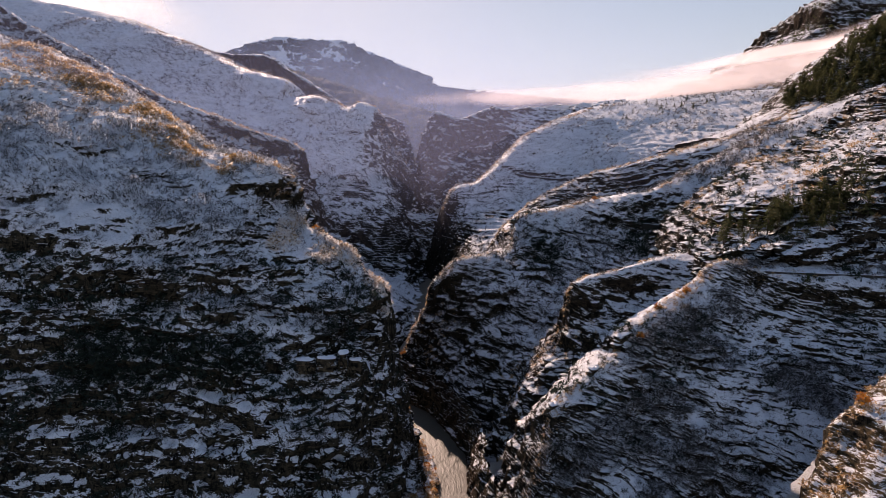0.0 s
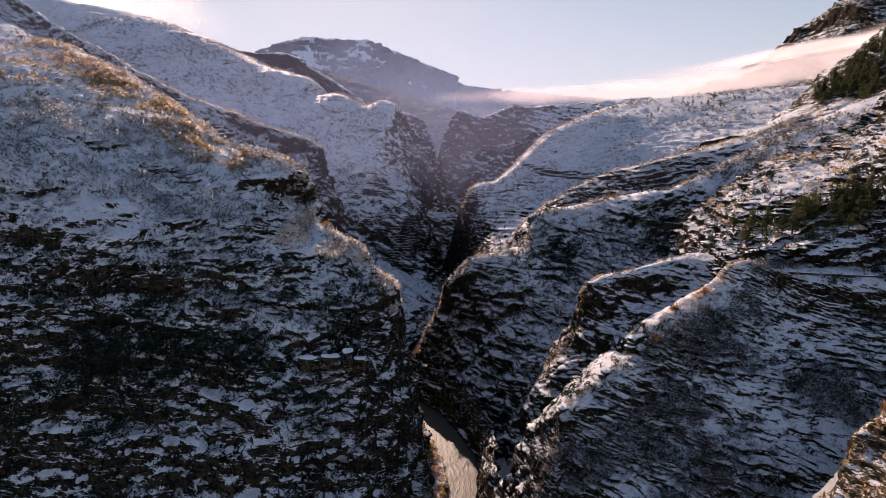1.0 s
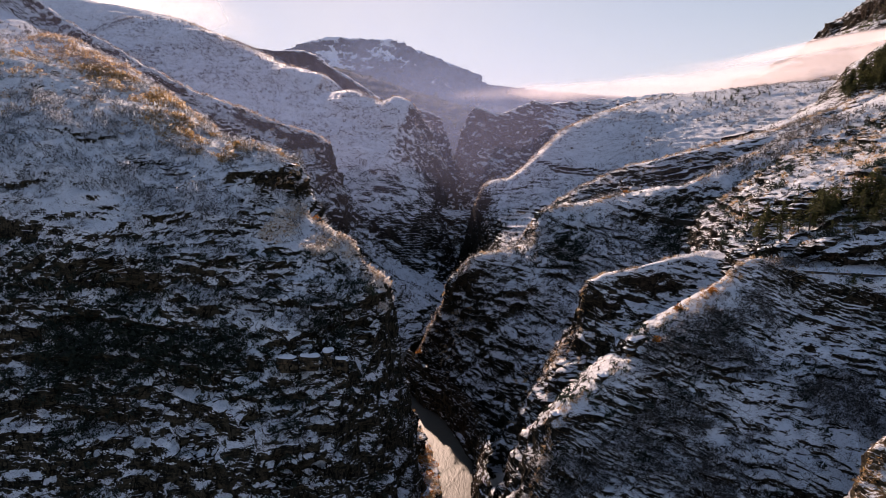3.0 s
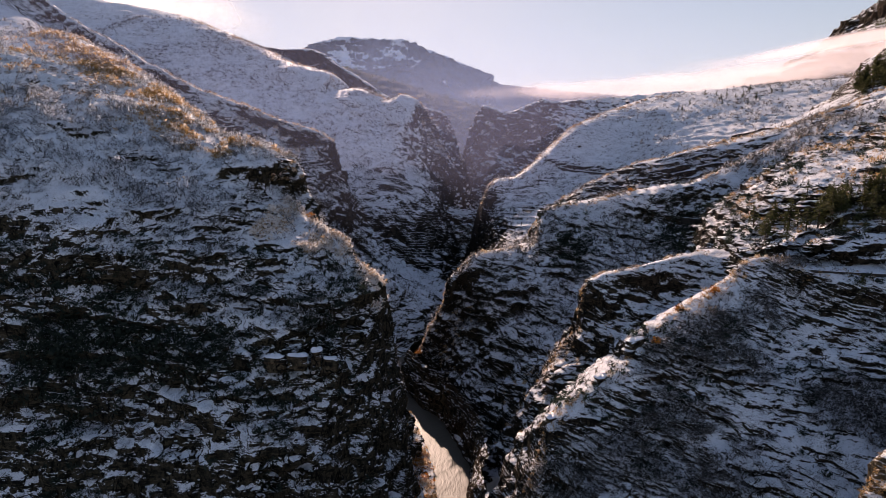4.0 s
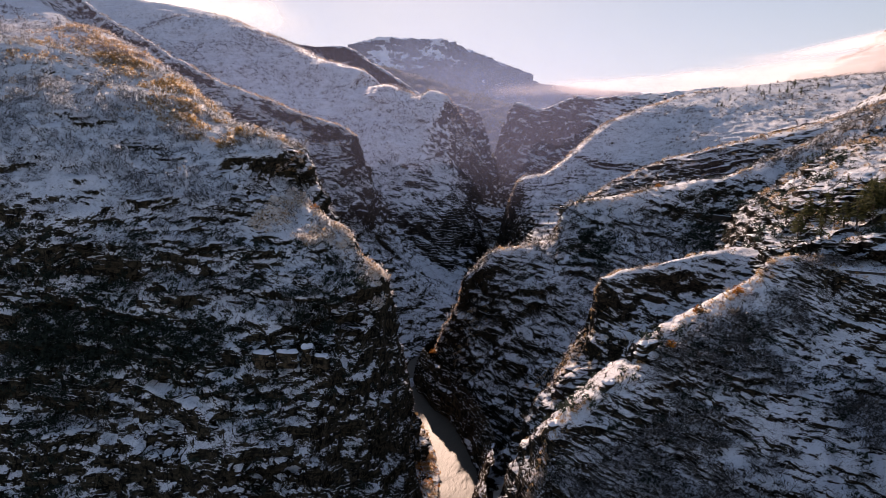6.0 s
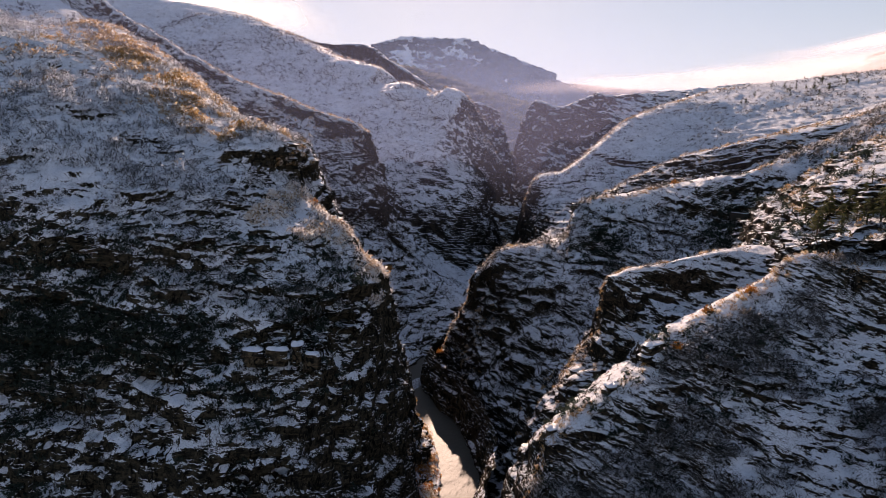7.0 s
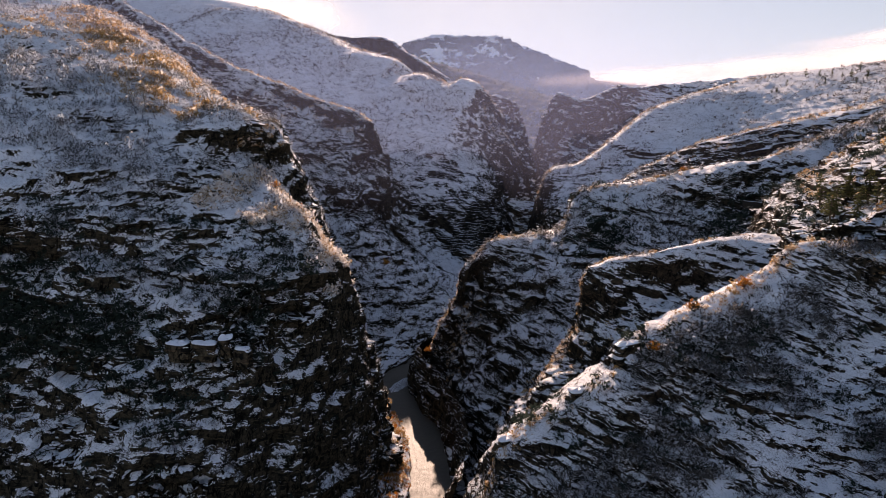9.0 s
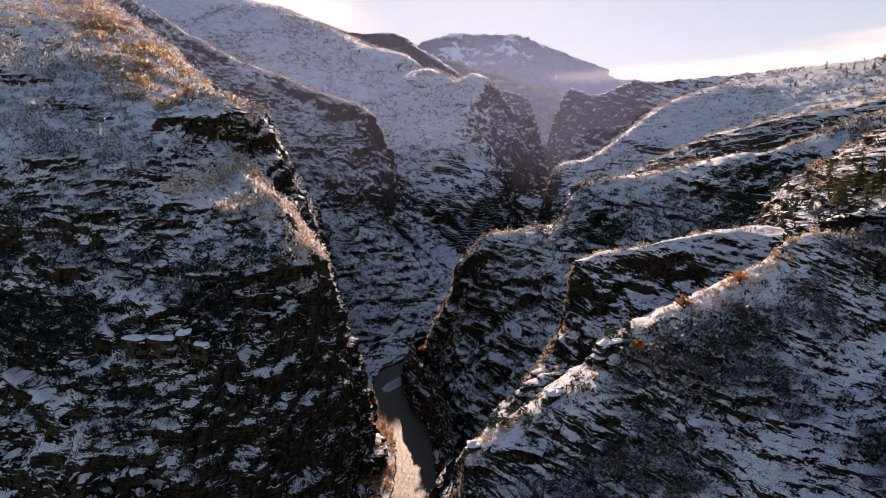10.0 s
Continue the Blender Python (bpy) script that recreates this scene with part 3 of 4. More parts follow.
land("ground_east_lower_spur", "narrow rocky rib with a sunlit snowy crest", ROCK_EAST,
     [low_back, low_rim, low_face, low_foot], 0.6, 3.4, 1.0, 0.9, 1.0, (0.16, 0.03))

# nearest eastern spur and the hillside below the road
near_back = [(10, 205, -12), (18, 208, 8), (24, 212, 19), (28, 214, 26), (42, 218, 42), (49, 219, 48), (54, 221, 51), (64, 226, 57), (82, 230, 64), (99, 236, 74), (125, 250, 86), (200, 238, 92)]
near_rim = [(14, 178, -10), (28.7, 180, 25.6), (31.9, 186, 34.9), (33.5, 190, 42.6), (46.9, 197, 50.6), (56.9, 199, 56), (56.5, 203, 59.4), (66.4, 209, 65.0), (86, 218, 74.4), (98, 222, 81.5), (122, 213, 77.9), (205, 194, 77)]
near_face = [(22, 160, -11), (30, 169, 12), (36, 175, 25.5), (40, 179, 32.5), (54, 183, 39.5), (64, 185, 44), (71, 187, 49), (81, 193, 58), (97, 198, 60), (112, 206, 66), (134, 204, 68), (200, 186, 66)]
near_low = [(28, 142, -12), (38, 148, 4), (44, 154, 14), (48, 158, 20), (60, 164, 28), (68, 167, 33), (75, 169, 38), (86, 176, 46), (100, 182, 50), (116, 188, 54), (140, 186, 55), (200, 170, 54)]
near_foot = [(32, 128, -14), (44, 132, -8), (51, 137, -1), (56, 140, 4), (68, 146, 12), (76, 149, 19), (82, 151, 24), (92, 158, 34), (106, 166, 42), (122, 172, 44), (150, 168, 46), (205, 152, 46)]
land("ground_east_near_spur", "snow-streaked rocky hillside below the road", ROCK_EAST,
     [near_back, near_rim, near_face, near_low, near_foot], 0.5, 2.6, 0.65, 0.4, 0.9, (0.22, 0.05))

# sunlit bank in the foreground
bank_top = [(60, 118, 26), (76, 128, 37), (90, 140, 48), (102, 148, 59), (125, 156, 70), (160, 160, 76)]
bank_rim = [(68, 128, 22), (82, 140, 35), (93, 150, 45), (103, 156, 52), (125, 164, 58), (160, 168, 60)]
bank_foot = [(71, 138, 8), (85, 150, 20), (98, 160, 32), (109, 168, 40), (126, 176, 50), (160, 180, 52)]
bank_near = [(66, 95, 20), (80, 100, 34), (96, 108, 46), (112, 114, 56), (135, 118, 66), (165, 120, 72)]
bank_end = [(80, 55, 4), (92, 60, 12), (110, 66, 22), (130, 72, 32), (150, 76, 42), (175, 80, 50)]
land("ground_east_bank", "sunlit rocky bank with dry grass and patchy snow", ROCK_BANK,
     [bank_foot, bank_rim, bank_top, bank_near, bank_end], 0.7, 3.0, 0.7, 0.6)

# hillside above the road
high_low = [(88, 232, 68), (98, 226, 78.5), (116, 219, 78.5), (134, 216, 78.5), (150, 216, 78.5), (190, 205, 79), (260, 190, 82)]
high_cut = [(90, 237, 70), (99, 230, 83), (116, 224, 84), (136, 222, 85), (154, 222, 86), (194, 212, 92), (270, 200, 100)]
high_slope = [(93, 256, 71), (102, 250, 82), (122, 252, 91), (142, 252, 97), (165, 250, 108), (210, 245, 124), (290, 235, 150)]
high_mid = [(97, 290, 73), (106, 285, 84), (126, 290, 96), (150, 300, 104), (180, 310, 112), (225, 320, 132), (310, 310, 170)]
high_up = [(102, 335, 75), (112, 330, 84), (135, 340, 98), (170, 365, 112), (205, 390, 122), (250, 410, 145), (340, 410, 190)]
land("ground_east_hillside", "terraced snowy hillside of thin rock beds", ROCK_HILL,
     [high_up, high_mid, high_slope, high_cut, high_low], 0.75, 4.6, 1.2, 1.1, 1.5, (-0.05, -0.06), terrace=3.4, tilt=0.22)

# wooded hill and cliff mountain beyond
wood_back = [(180, 560, 110), (240, 580, 120), (330, 600, 190), (450, 640, 260), (620, 680, 330)]
wood_top = [(200, 500, 122), (245, 500, 142), (300, 480, 190), (400, 500, 245), (580, 520, 320)]
wood_face = [(205, 440, 118), (240, 440, 136), (290, 420, 165), (380, 420, 210), (560, 420, 280)]
wood_foot = [(210, 380, 108), (240, 370, 120), (290, 350, 145), (370, 340, 180), (540, 330, 230)]
land("ground_wooded_hill", "steep hillside under dark evergreen woods", ROCK_HILL,
     [wood_back, wood_top, wood_face, wood_foot], 2.0, 5.0)

cliff_back = [(500, 1900, 150), (650, 1900, 230), (800, 1850, 330), (900, 1800, 420), (1200, 1800, 520), (1700, 1800, 600)]
cliff_top = [(420, 1560, 190), (640, 1520, 268), (790, 1500, 345), (830, 1490, 410), (1000, 1480, 455), (1600, 1450, 560)]
cliff_face = [(380, 1400, 150), (610, 1380, 220), (780, 1360, 290), (830, 1350, 320), (1000, 1330, 340), (1500, 1250, 420)]
cliff_foot = [(360, 1260, 100), (580, 1240, 150), (740, 1220, 200), (810, 1210, 220), (970, 1180, 230), (1400, 1100, 280)]
land("ground_cliff_mountain", "dark cliff-topped mountainside with snow", ROCK_SPUR,
     [cliff_back, cliff_top, cliff_face, cliff_foot], 5.0, 18.0, 3.0, 3.0)

# distance
far_crest = [(-3600, 4300, 520), (-1900, 4250, 520), (-1320, 4220, 640), (-1180, 4200, 684), (-1010, 4180, 706), (-800, 4180, 694), (-620, 4180, 690), (-505, 4190, 650), (-331, 4200, 575), (-85, 4200, 484), (163, 4200, 396), (2200, 4200, 240)]
far_back = [(x, 4600, z - 190) for x, y, z in far_crest]
far_cliff = [(x * 0.98 - 10, y - 170, z - 130) for x, y, z in far_crest]
far_slope = [(x * 0.9, 3500, 90 + z * 0.38) for x, y, z in far_crest]
far_foot = [(x * 0.75, 2600, 110 + z * 0.06) for x, y, z in far_crest]
land("ground_far_mountain", "distant blue forested mountain with snow bands", ROCK_FAR,
     [far_back, far_crest, far_cliff, far_slope, far_foot], 17.0, 45.0, 9.0, 5.0, 1.0, (0.02, 0.0), 6.0, calm_width=0.2, knobs=1.0)

hill_back = [(-900, 2400, 300), (-560, 2350, 270), (-300, 2300, 210), (-100, 2250, 170), (120, 2250, 140), (500, 2300, 150)]
hill_top = [(-900, 2050, 400), (-560, 2020, 335), (-360, 2000, 285), (-130, 1980, 215), (100, 1950, 160), (500, 2000, 170)]
hill_face = [(-800, 1700, 260), (-500, 1680, 220), (-300, 1600, 170), (-110, 1500, 150), (80, 1450, 130), (450, 1500, 140)]
hill_foot = [(-700, 1200, 60), (-420, 1180, 50), (-240, 1120, 40), (-80, 1080, 30), (60, 1050, 30), (400, 1100, 60)]
land("ground_valley_hills", "wooded valley slopes beyond the gorge", ROCK_WOODS,
     [hill_back, hill_top, hill_face, hill_foot], 7.0, 20.0, 3.0, 3.0)

# valley floor under everything, out to the horizon
lin = np.concatenate((np.linspace(-4900, -700, 30), np.linspace(-640, 640, 60), np.linspace(700, 4900, 30)))
gx, gy = np.meshgrid(lin, lin[::-1])
flatland = np.stack((gx, gy, -16 + 5 * grain(np.stack((gx, gy, 0 * gx), -1), 160, 3)), -1)
tagged(new("ground", grid_mesh("ground", flatland, GROUND)), "snowy valley floor", "ground", "", "structure")

# ---------------------------------------------------------------- river
m = Nodes("silty_river_water")
ripple = m.noise(0.9, 4, 0.6, m.stretch(1.0, 0.45, 1.0))
swirl = m.noise(0.12, 3)
water = m.surface(m.mix(swirl, (0.066, 0.060, 0.048), (0.096, 0.084, 0.064)), 0.50, 0.0, m.bump(ripple, 0.3, 0.8), 0.16)
WATER = m.mat
course = np.array([(90, -900), (110, -420), (60, -160), (34, 20), (14, 140), (3, 205), (2, 235), (-1, 254), (-13, 285), (-29, 310), (-40, 338), (-34, 368), (-30, 405), (-12, 450), (-8, 510), (-14, 570), (-28, 640), (-30, 760), (-40, 860), (-30, 1000)], float)
mid_line = spline(course, [14] * (len(course) - 1))
way = np.gradient(mid_line, axis=0)
way /= np.linalg.norm(way, axis=1, keepdims=True)
side = np.stack((way[:, 1], -way[:, 0]), -1)
spread = np.linspace(-1, 1, 15)
half = np.interp(mid_line[:, 1], [350, 430], [14.0, 25.0])
gr = mid_line[:, None] + side[:, None] * (half[:, None] * spread[None])[..., None]
gr = np.concatenate((gr, np.full(gr.shape[:2] + (1,), -6.0)), -1)
gr[..., 2] += 0.10 * rough(gr, 5, 3, 2)
tagged(new("water_river", grid_mesh("water_river", gr, WATER)), "silty brown river between rock walls", "river", "", "structure")

# rocky strips where the walls meet the water
shore = spline(course[4:12], [3] * 7)[2:]
shore_way = np.gradient(shore, axis=0)
shore_way /= np.linalg.norm(shore_way, axis=1, keepdims=True)
shore_side = np.stack((shore_way[:, 1], -shore_way[:, 0]), -1)


def bank(name, label, profile):
    rows = [[(p[0] + w[0] * off, p[1] + w[1] * off, z) for p, w in zip(shore, shore_side)] for off, z in profile]
    land(name, label, ROCK_CLIFF, rows, 0.7, 2.0, 0.5, 0.35, 0.6, calm_width=0.01)


bank("ground_right_bank", "dark rocky foot of the gorge wall at the water", [(6.8, -8.0), (7.8, -4.6), (9.5, 2.5), (13.5, 11.0)])
bank("ground_left_bank", "rocky river bank grown with golden scrub", [(-3.2, -8.0), (-4.6, -4.9), (-9.0, -2.6), (-15.0, 2.0)])

# ---------------------------------------------------------------- helpers for things
def mesh_of(name, verts, faces, material, smooth=False):
    me = bpy.data.meshes.new(name)
    me.from_pydata([tuple(v) for v in verts], [], faces)
    me.materials.append(material)
    if smooth:
        me.polygons.foreach_set("use_smooth", np.ones(len(me.polygons), bool))
    me.update()
    return me


def tri_mesh(name, v, material):
    """A mesh of loose triangles from an array (n, 3, 3)."""
    n = len(v)
    me = bpy.data.meshes.new(name)
    me.vertices.add(n * 3)
    me.vertices.foreach_set("co", v.reshape(-1).astype(np.float32))
    me.loops.add(n * 3)
    me.loops.foreach_set("vertex_index", np.arange(n * 3, dtype=np.int32))
    me.polygons.add(n)
    me.polygons.foreach_set("loop_start", (np.arange(n) * 3).astype(np.int32))
    me.update(calc_edges=True)
    me.materials.append(material)
    return me


def part(name, me, parent, label=""):
    ob = new(name, me)
    ob.parent = parent
    if label:
        tagged(ob, label)
    return ob


def swept(line, section, material, name):
    """A profile (offset to the side, height) carried along a line of places."""
    line = np.array(line, float)
    d = np.gradient(line[:, :2], axis=0)
    d /= np.linalg.norm(d, axis=1, keepdims=True)
    right = np.stack((d[:, 1], -d[:, 0], 0 * d[:, 0]), -1)
    k = len(section)
    v = np.concatenate([line + right * o + np.array((0, 0, h)) for o, h in section]).reshape(k, -1, 3).swapaxes(0, 1).reshape(-1, 3)
    f = []
    for r in range(len(line) - 1):
        for c in range(k):
            p, q = r * k + c, r * k + (c + 1) % k
            f.append((p, q, q + k, p + k))
    f += [tuple(range(k))[::-1], tuple((len(line) - 1) * k + c for c in range(k))]
    return mesh_of(name, v, f, material)


# ---------------------------------------------------------------- road
m = Nodes("snowy_asphalt")
tracks = m.noise(1.0, 3, 0.5, m.stretch(0.15, 0.9, 1))
m.surface(m.mix(m.step(tracks, 0.36, 0.60), (0.045, 0.045, 0.047), (0.62, 0.64, 0.68)), 0.8, 0.0, m.bump(m.noise(6, 3), 0.05))
ASPHALT = m.mat
m = Nodes("mortared_stone")
blocks = m.add("ShaderNodeTexVoronoi")
m.put(blocks.inputs["Vector"], m.stretch(1, 1, 1.5))
blocks.inputs["Scale"].default_value = 2.2
m.surface(m.mix(m.noise(3, 4), m.mix(0.35, (0.035, 0.030, 0.025), blocks.outputs["Color"], "MULTIPLY"), (0.055, 0.046, 0.037)), 0.9, 0.0, m.bump(blocks.outputs["Distance"], 0.2))
STONE = m.mat
m = Nodes("lying_snow")
m.surface(m.mix(m.noise(0.8, 4), (0.82, 0.84, 0.88), (0.72, 0.74, 0.79)), 0.6, 0.0, m.bump(m.noise(1.5, 4), 0.2, 0.6))
SNOW = m.mat


def road_piece(name, pts, wall_drop):
    line = spline(np.array(pts, float), [10] * (len(pts) - 1))
    deck = tagged(new(name, swept(line, [(-2.2, 0.0), (2.2, 0.05), (2.2, -0.5), (-2.2, -0.5)], ASPHALT, name)), "narrow snowy mountain road", "road", "", "structure")
    wall = tagged(new("retaining_wall", swept(line, [(1.95, 0.42), (2.35, 0.42), (2.55, -wall_drop), (1.95, -wall_drop)], STONE, "retaining_wall")),
                  "stone retaining wall with a low parapet", "wall")
    part("snow_cap", swept(line, [(1.88, 0.43), (2.0, 0.56), (2.3, 0.56), (2.42, 0.43)], SNOW, "snow_cap"), wall, "snow lying on the parapet")
    return deck


road_piece("road_1", [(100, 223.5, 78.8), (108, 219.5, 78.8), (120, 216.5, 78.7), (147, 212, 78.6), (175, 206, 78.6), (215, 196, 78.6)], 2.2)
road_piece("road_2", [(96, 348, 79), (102, 341, 79), (110, 332, 79), (121, 320, 79), (125, 310, 79)], 6.5)
def on_flank(land_name, x, z):
    """The outermost place of a flank at that x and height."""
    g = LAND[land_name][0].reshape(-1, 3)
    g = g[np.abs(g[:, 0] - x) < 2.5]
    g = g[np.abs(g[:, 2] - z) < 1.2]
    return (x, float(g[:, 1].mean()) if len(g) else 600.0, z)


road_piece("road_3", [on_flank("ground_east_dome", x, z) for x, z in ((62, 92.2), (68, 89.6), (76, 87.2), (92, 85.8), (112, 85.3))], 3.0)


# ---------------------------------------------------------------- plants
TWIG = leafy("frosted_bare_twigs", (0.045, 0.045, 0.045), (0.18, 0.17, 0.16), (0.56, 0.58, 0.63), 0.46)
DRY = leafy("dry_golden_leaves", (0.26, 0.155, 0.060), (0.58, 0.39, 0.18), (0.74, 0.66, 0.58), 0.50, 0.6)
FROSTED = leafy("frosted_thicket_twigs", (0.085, 0.090, 0.095), (0.30, 0.31, 0.33), (0.62, 0.65, 0.70), 0.58)
BRUSH = leafy("dark_evergreen_brush", (0.012, 0.022, 0.018), (0.045, 0.058, 0.045), (0.36, 0.40, 0.44), 0.22)
EVERGREEN = leafy("dark_evergreen_needles", (0.034, 0.045, 0.018), (0.120, 0.118, 0.045), (0.42, 0.44, 0.46), 0.16)
# paler than DRY: rime, with the crest's warm sunlight put into the colour
SUNLIT_RIME = leafy("sunlit_rimed_golden_twigs", (0.38, 0.27, 0.16), (0.70, 0.55, 0.40), (0.85, 0.80, 0.76), 0.70)
ORANGE = leafy("orange_autumn_leaves", (0.30, 0.10, 0.02), (0.52, 0.24, 0.04), (0.5, 0.4, 0.3), 0.02)
m = Nodes("bark")
m.surface(m.mix(m.noise(6, 4), (0.05, 0.036, 0.026), (0.12, 0.09, 0.07)), 0.95, 0.0, m.bump(m.noise(12, 3), 0.03))
BARK = m.mat


def bush(rng, twigs, leaves, width=0.07, leaf=0.22):
    """Triangles of one unit bush: twigs fanning up from the root, and small blades round a ragged dome."""
    th = rng.rand(twigs) * 6.283
    el = np.arccos(rng.rand(twigs) * 0.95)
    r = 0.65 + 0.5 * rng.rand(twigs)
    tip = np.stack((np.cos(th) * np.sin(el) * r, np.sin(th) * np.sin(el) * r, 0.12 + np.cos(el) * r), -1)
    root = tip * 0.12 * rng.rand(twigs, 1) - np.array((0, 0, 0.15))
    side = np.cross(tip - root, rng.randn(twigs, 3))
    side *= width / (np.linalg.norm(side, axis=1, keepdims=True) + 1e-6)
    a = np.stack((root - side, root + side, tip), 1)
    th = rng.rand(leaves) * 6.283
    el = np.arccos(rng.rand(leaves) * 1.1 - 0.1)
    r = 0.35 + 0.6 * rng.rand(leaves)
    c = np.stack((np.cos(th) * np.sin(el) * r, np.sin(th) * np.sin(el) * r, 0.15 + np.cos(el) * r), -1)
    b = c[:, None] + rng.randn(leaves, 3, 3) * leaf
    return np.concatenate((a, b))


def places(land_name, count, accept, rng):
    """Random places on a flank, thick where accept(places, normals) is high."""
    g, n = LAND[land_name]
    area = np.linalg.norm(np.cross(np.gradient(g, axis=1), np.gradient(g, axis=0)), axis=2)
    w = (area * np.clip(accept(g, n), 0, None)).reshape(-1)
    pick = rng.choice(len(w), count, p=w / w.sum())
    return g.reshape(-1, 3)[pick], n.reshape(-1, 3)[pick]


def thicket(name, label, spots, sizes, kinds, material, rng, tall=1.0):
    """Many bushes too many to count, as one object."""
    out = []
    for k, bushes in enumerate(kinds):
        mine = np.arange(len(spots)) % len(kinds) == k
        p, s = spots[mine], sizes[mine]
        t = rng.rand(len(p)) * 6.283
        c, sn = np.cos(t)[:, None, None], np.sin(t)[:, None, None]
        b = bushes[None]
        x = b[..., 0] * c - b[..., 1] * sn
        y = b[..., 0] * sn + b[..., 1] * c
        v = np.stack((x, y, b[..., 2] * tall * (0.8 + 0.5 * rng.rand(len(p)))[:, None, None]), -1) * s[:, None, None, None] + p[:, None, None]
        out.append(v.reshape(-1, 3, 3))
    ob = new(name, tri_mesh(name, np.concatenate(out), material))
    return tagged(ob, label, "shrubs", "", "stuff")


rng = np.random.RandomState(5)
near_kinds = [bush(rng, 13, 15, 0.034, 0.125) for k in range(7)]
far_kinds = [bush(rng, 4, 9, 0.055, 0.195) for k in range(6)]
gold_kinds = [bush(rng, 8, 22, 0.06, 0.19) for k in range(6)]
frost_kinds = [bush(rng, 10, 30, 0.028, 0.10) for k in range(6)]
green_kinds = [bush(rng, 3, 38, 0.05, 0.17) for k in range(6)]


def patchy(size, seed, low=0.0, steep=0.45):
    """Plants gather in patches and keep off the steepest rock."""
    return lambda g, n: np.clip(rough(g, size, 3, seed) + 0.35 - low, 0.02, 1) * np.clip((n[..., 2] - steep) * 5, 0.03, 1)


def within(f, x0, x1, y0, y1, z0=-99, z1=999):
    return lambda g, n: f(g, n) * ((g[..., 0] > x0) & (g[..., 0] < x1) & (g[..., 1] > y0) & (g[..., 1] < y1) & (g[..., 2] > z0) & (g[..., 2] < z1))


def grow(land_name, count, f, low, high, kinds, material, name="bare_shrubs", label="leafless shrubs dusted with rime on the slope", tall=1.0):
    p, n = places(land_name, count, f, rng)
    s = low + (high - low) * rng.rand(count) ** 1.5
    return thicket(name, label, p, s, kinds, material, rng, tall)


grow("ground_west_hill", 4200, within(patchy(20, 61), -190, 5, 150, 330), 0.6, 2.2, near_kinds, TWIG)
grow("ground_west_hill", 2600, within(patchy(16, 62, -0.05), -330, -20, 200, 430, 62), 1.2, 3.3, frost_kinds, FROSTED, "frosted_shrubs", "grey shrubs furred with hoar frost on the snowy brow", 1.15)
grow("ground_west_hill", 1500, within(patchy(22, 60, 0.0), -360, -150, 220, 470, 100), 1.0, 2.6, far_kinds, TWIG)
grow("ground_west_hill", 420, within(patchy(18, 63, 0.1), -190, -70, 225, 300, 90), 1.6, 3.2, frost_kinds, FROSTED, "frosted_thicket", "frosted small trees and thicket on the brow", 1.5)
grow("ground_west_hill", 1700, within(patchy(20, 65, 0.1, 0.2), -170, -15, 150, 228, 0, 88), 0.7, 2.3, green_kinds, BRUSH, "evergreen_shrubs", "dark evergreen shrubs among the ledges")
grow("ground_west_hill", 2300, within(lambda g, n: np.clip(0.3 + rough(g, 16, 2, 67), 0, 1) * (np.exp(-((g[..., 0] + 62 + (g[..., 1] - 262) * 1.13 + 16) / 22) ** 2) + 0.05), -260, -60, 262, 430, 100), 0.8, 2.5, gold_kinds, DRY, "golden_shrubs", "golden dry shrubs along the sunlit crest")
grow("ground_west_hill", 800, within(patchy(8, 66, -0.2, 0.2), -62, -20, 228, 272, 60, 104), 0.6, 2.2, gold_kinds, SUNLIT_RIME, "golden_shrubs", "golden dry shrubs along the sunlit crest")
grow("ground_west_hill", 900, within(patchy(14, 64, 0.0, 0.1), -170, -88, 150, 215, 0, 78), 0.9, 2.6, green_kinds, BRUSH, "evergreen_shrubs", "dark evergreen thicket at the foot of the slope")
grow("ground_west_hill", 520, within(lambda g, n: np.exp(-((g[..., 0] + 98) / 18) ** 2 - ((g[..., 2] - 56) / 9) ** 2) + 0.8 * np.exp(-((g[..., 0] + 66) / 9) ** 2 - ((g[..., 2] - 57) / 5) ** 2), -150, -45, 165, 225, 25, 80), 1.0, 2.8, green_kinds, BRUSH, "evergreen_shrubs", "dark evergreen thicket on the shaded slope")
# ORANGE puts sunlit warmth into bank scrub that lies in shade
grow("ground_left_bank", 320, within(patchy(6, 69, -0.2, 0.0), -40, 3, 215, 300, -5.5, 3), 0.5, 1.5, gold_kinds, ORANGE, "golden_shrubs", "river bank scrub coloured orange to look sunlit")
grow("ground_left_bank", 900, within(patchy(8, 68, -0.2, 0.0), -40, 3, 200, 300, -5.5, 3), 0.4, 1.3, gold_kinds, DRY, "golden_shrubs", "golden scrub on the river bank")
grow("ground_west_hill", 160, within(patchy(8, 68, 0.0, 0.0), -40, -3, 228, 292, -8, 14), 0.6, 1.6, gold_kinds, DRY, "golden_shrubs", "golden scrub on the river bank")
grow("ground_west_spur", 3600, within(patchy(24, 71, -0.1, 0.25), -300, -20, 360, 500), 0.8, 2.3, far_kinds, TWIG)
grow("ground_west_spur", 1500, within(patchy(20, 72, -0.1, 0.2), -330, -60, 380, 520), 1.0, 2.6, far_kinds, FROSTED, "frosted_shrubs", "grey shrubs furred with hoar frost on the spur")
grow("ground_west_spur", 420, within(lambda g, n: np.exp(-((g[..., 1] - 482) / 7) ** 2) * (n[..., 2] > 0.3), -260, -100, 466, 500, 105), 0.6, 1.7, gold_kinds, DRY, "golden_shrubs", "golden dry shrubs on the spur's crest")
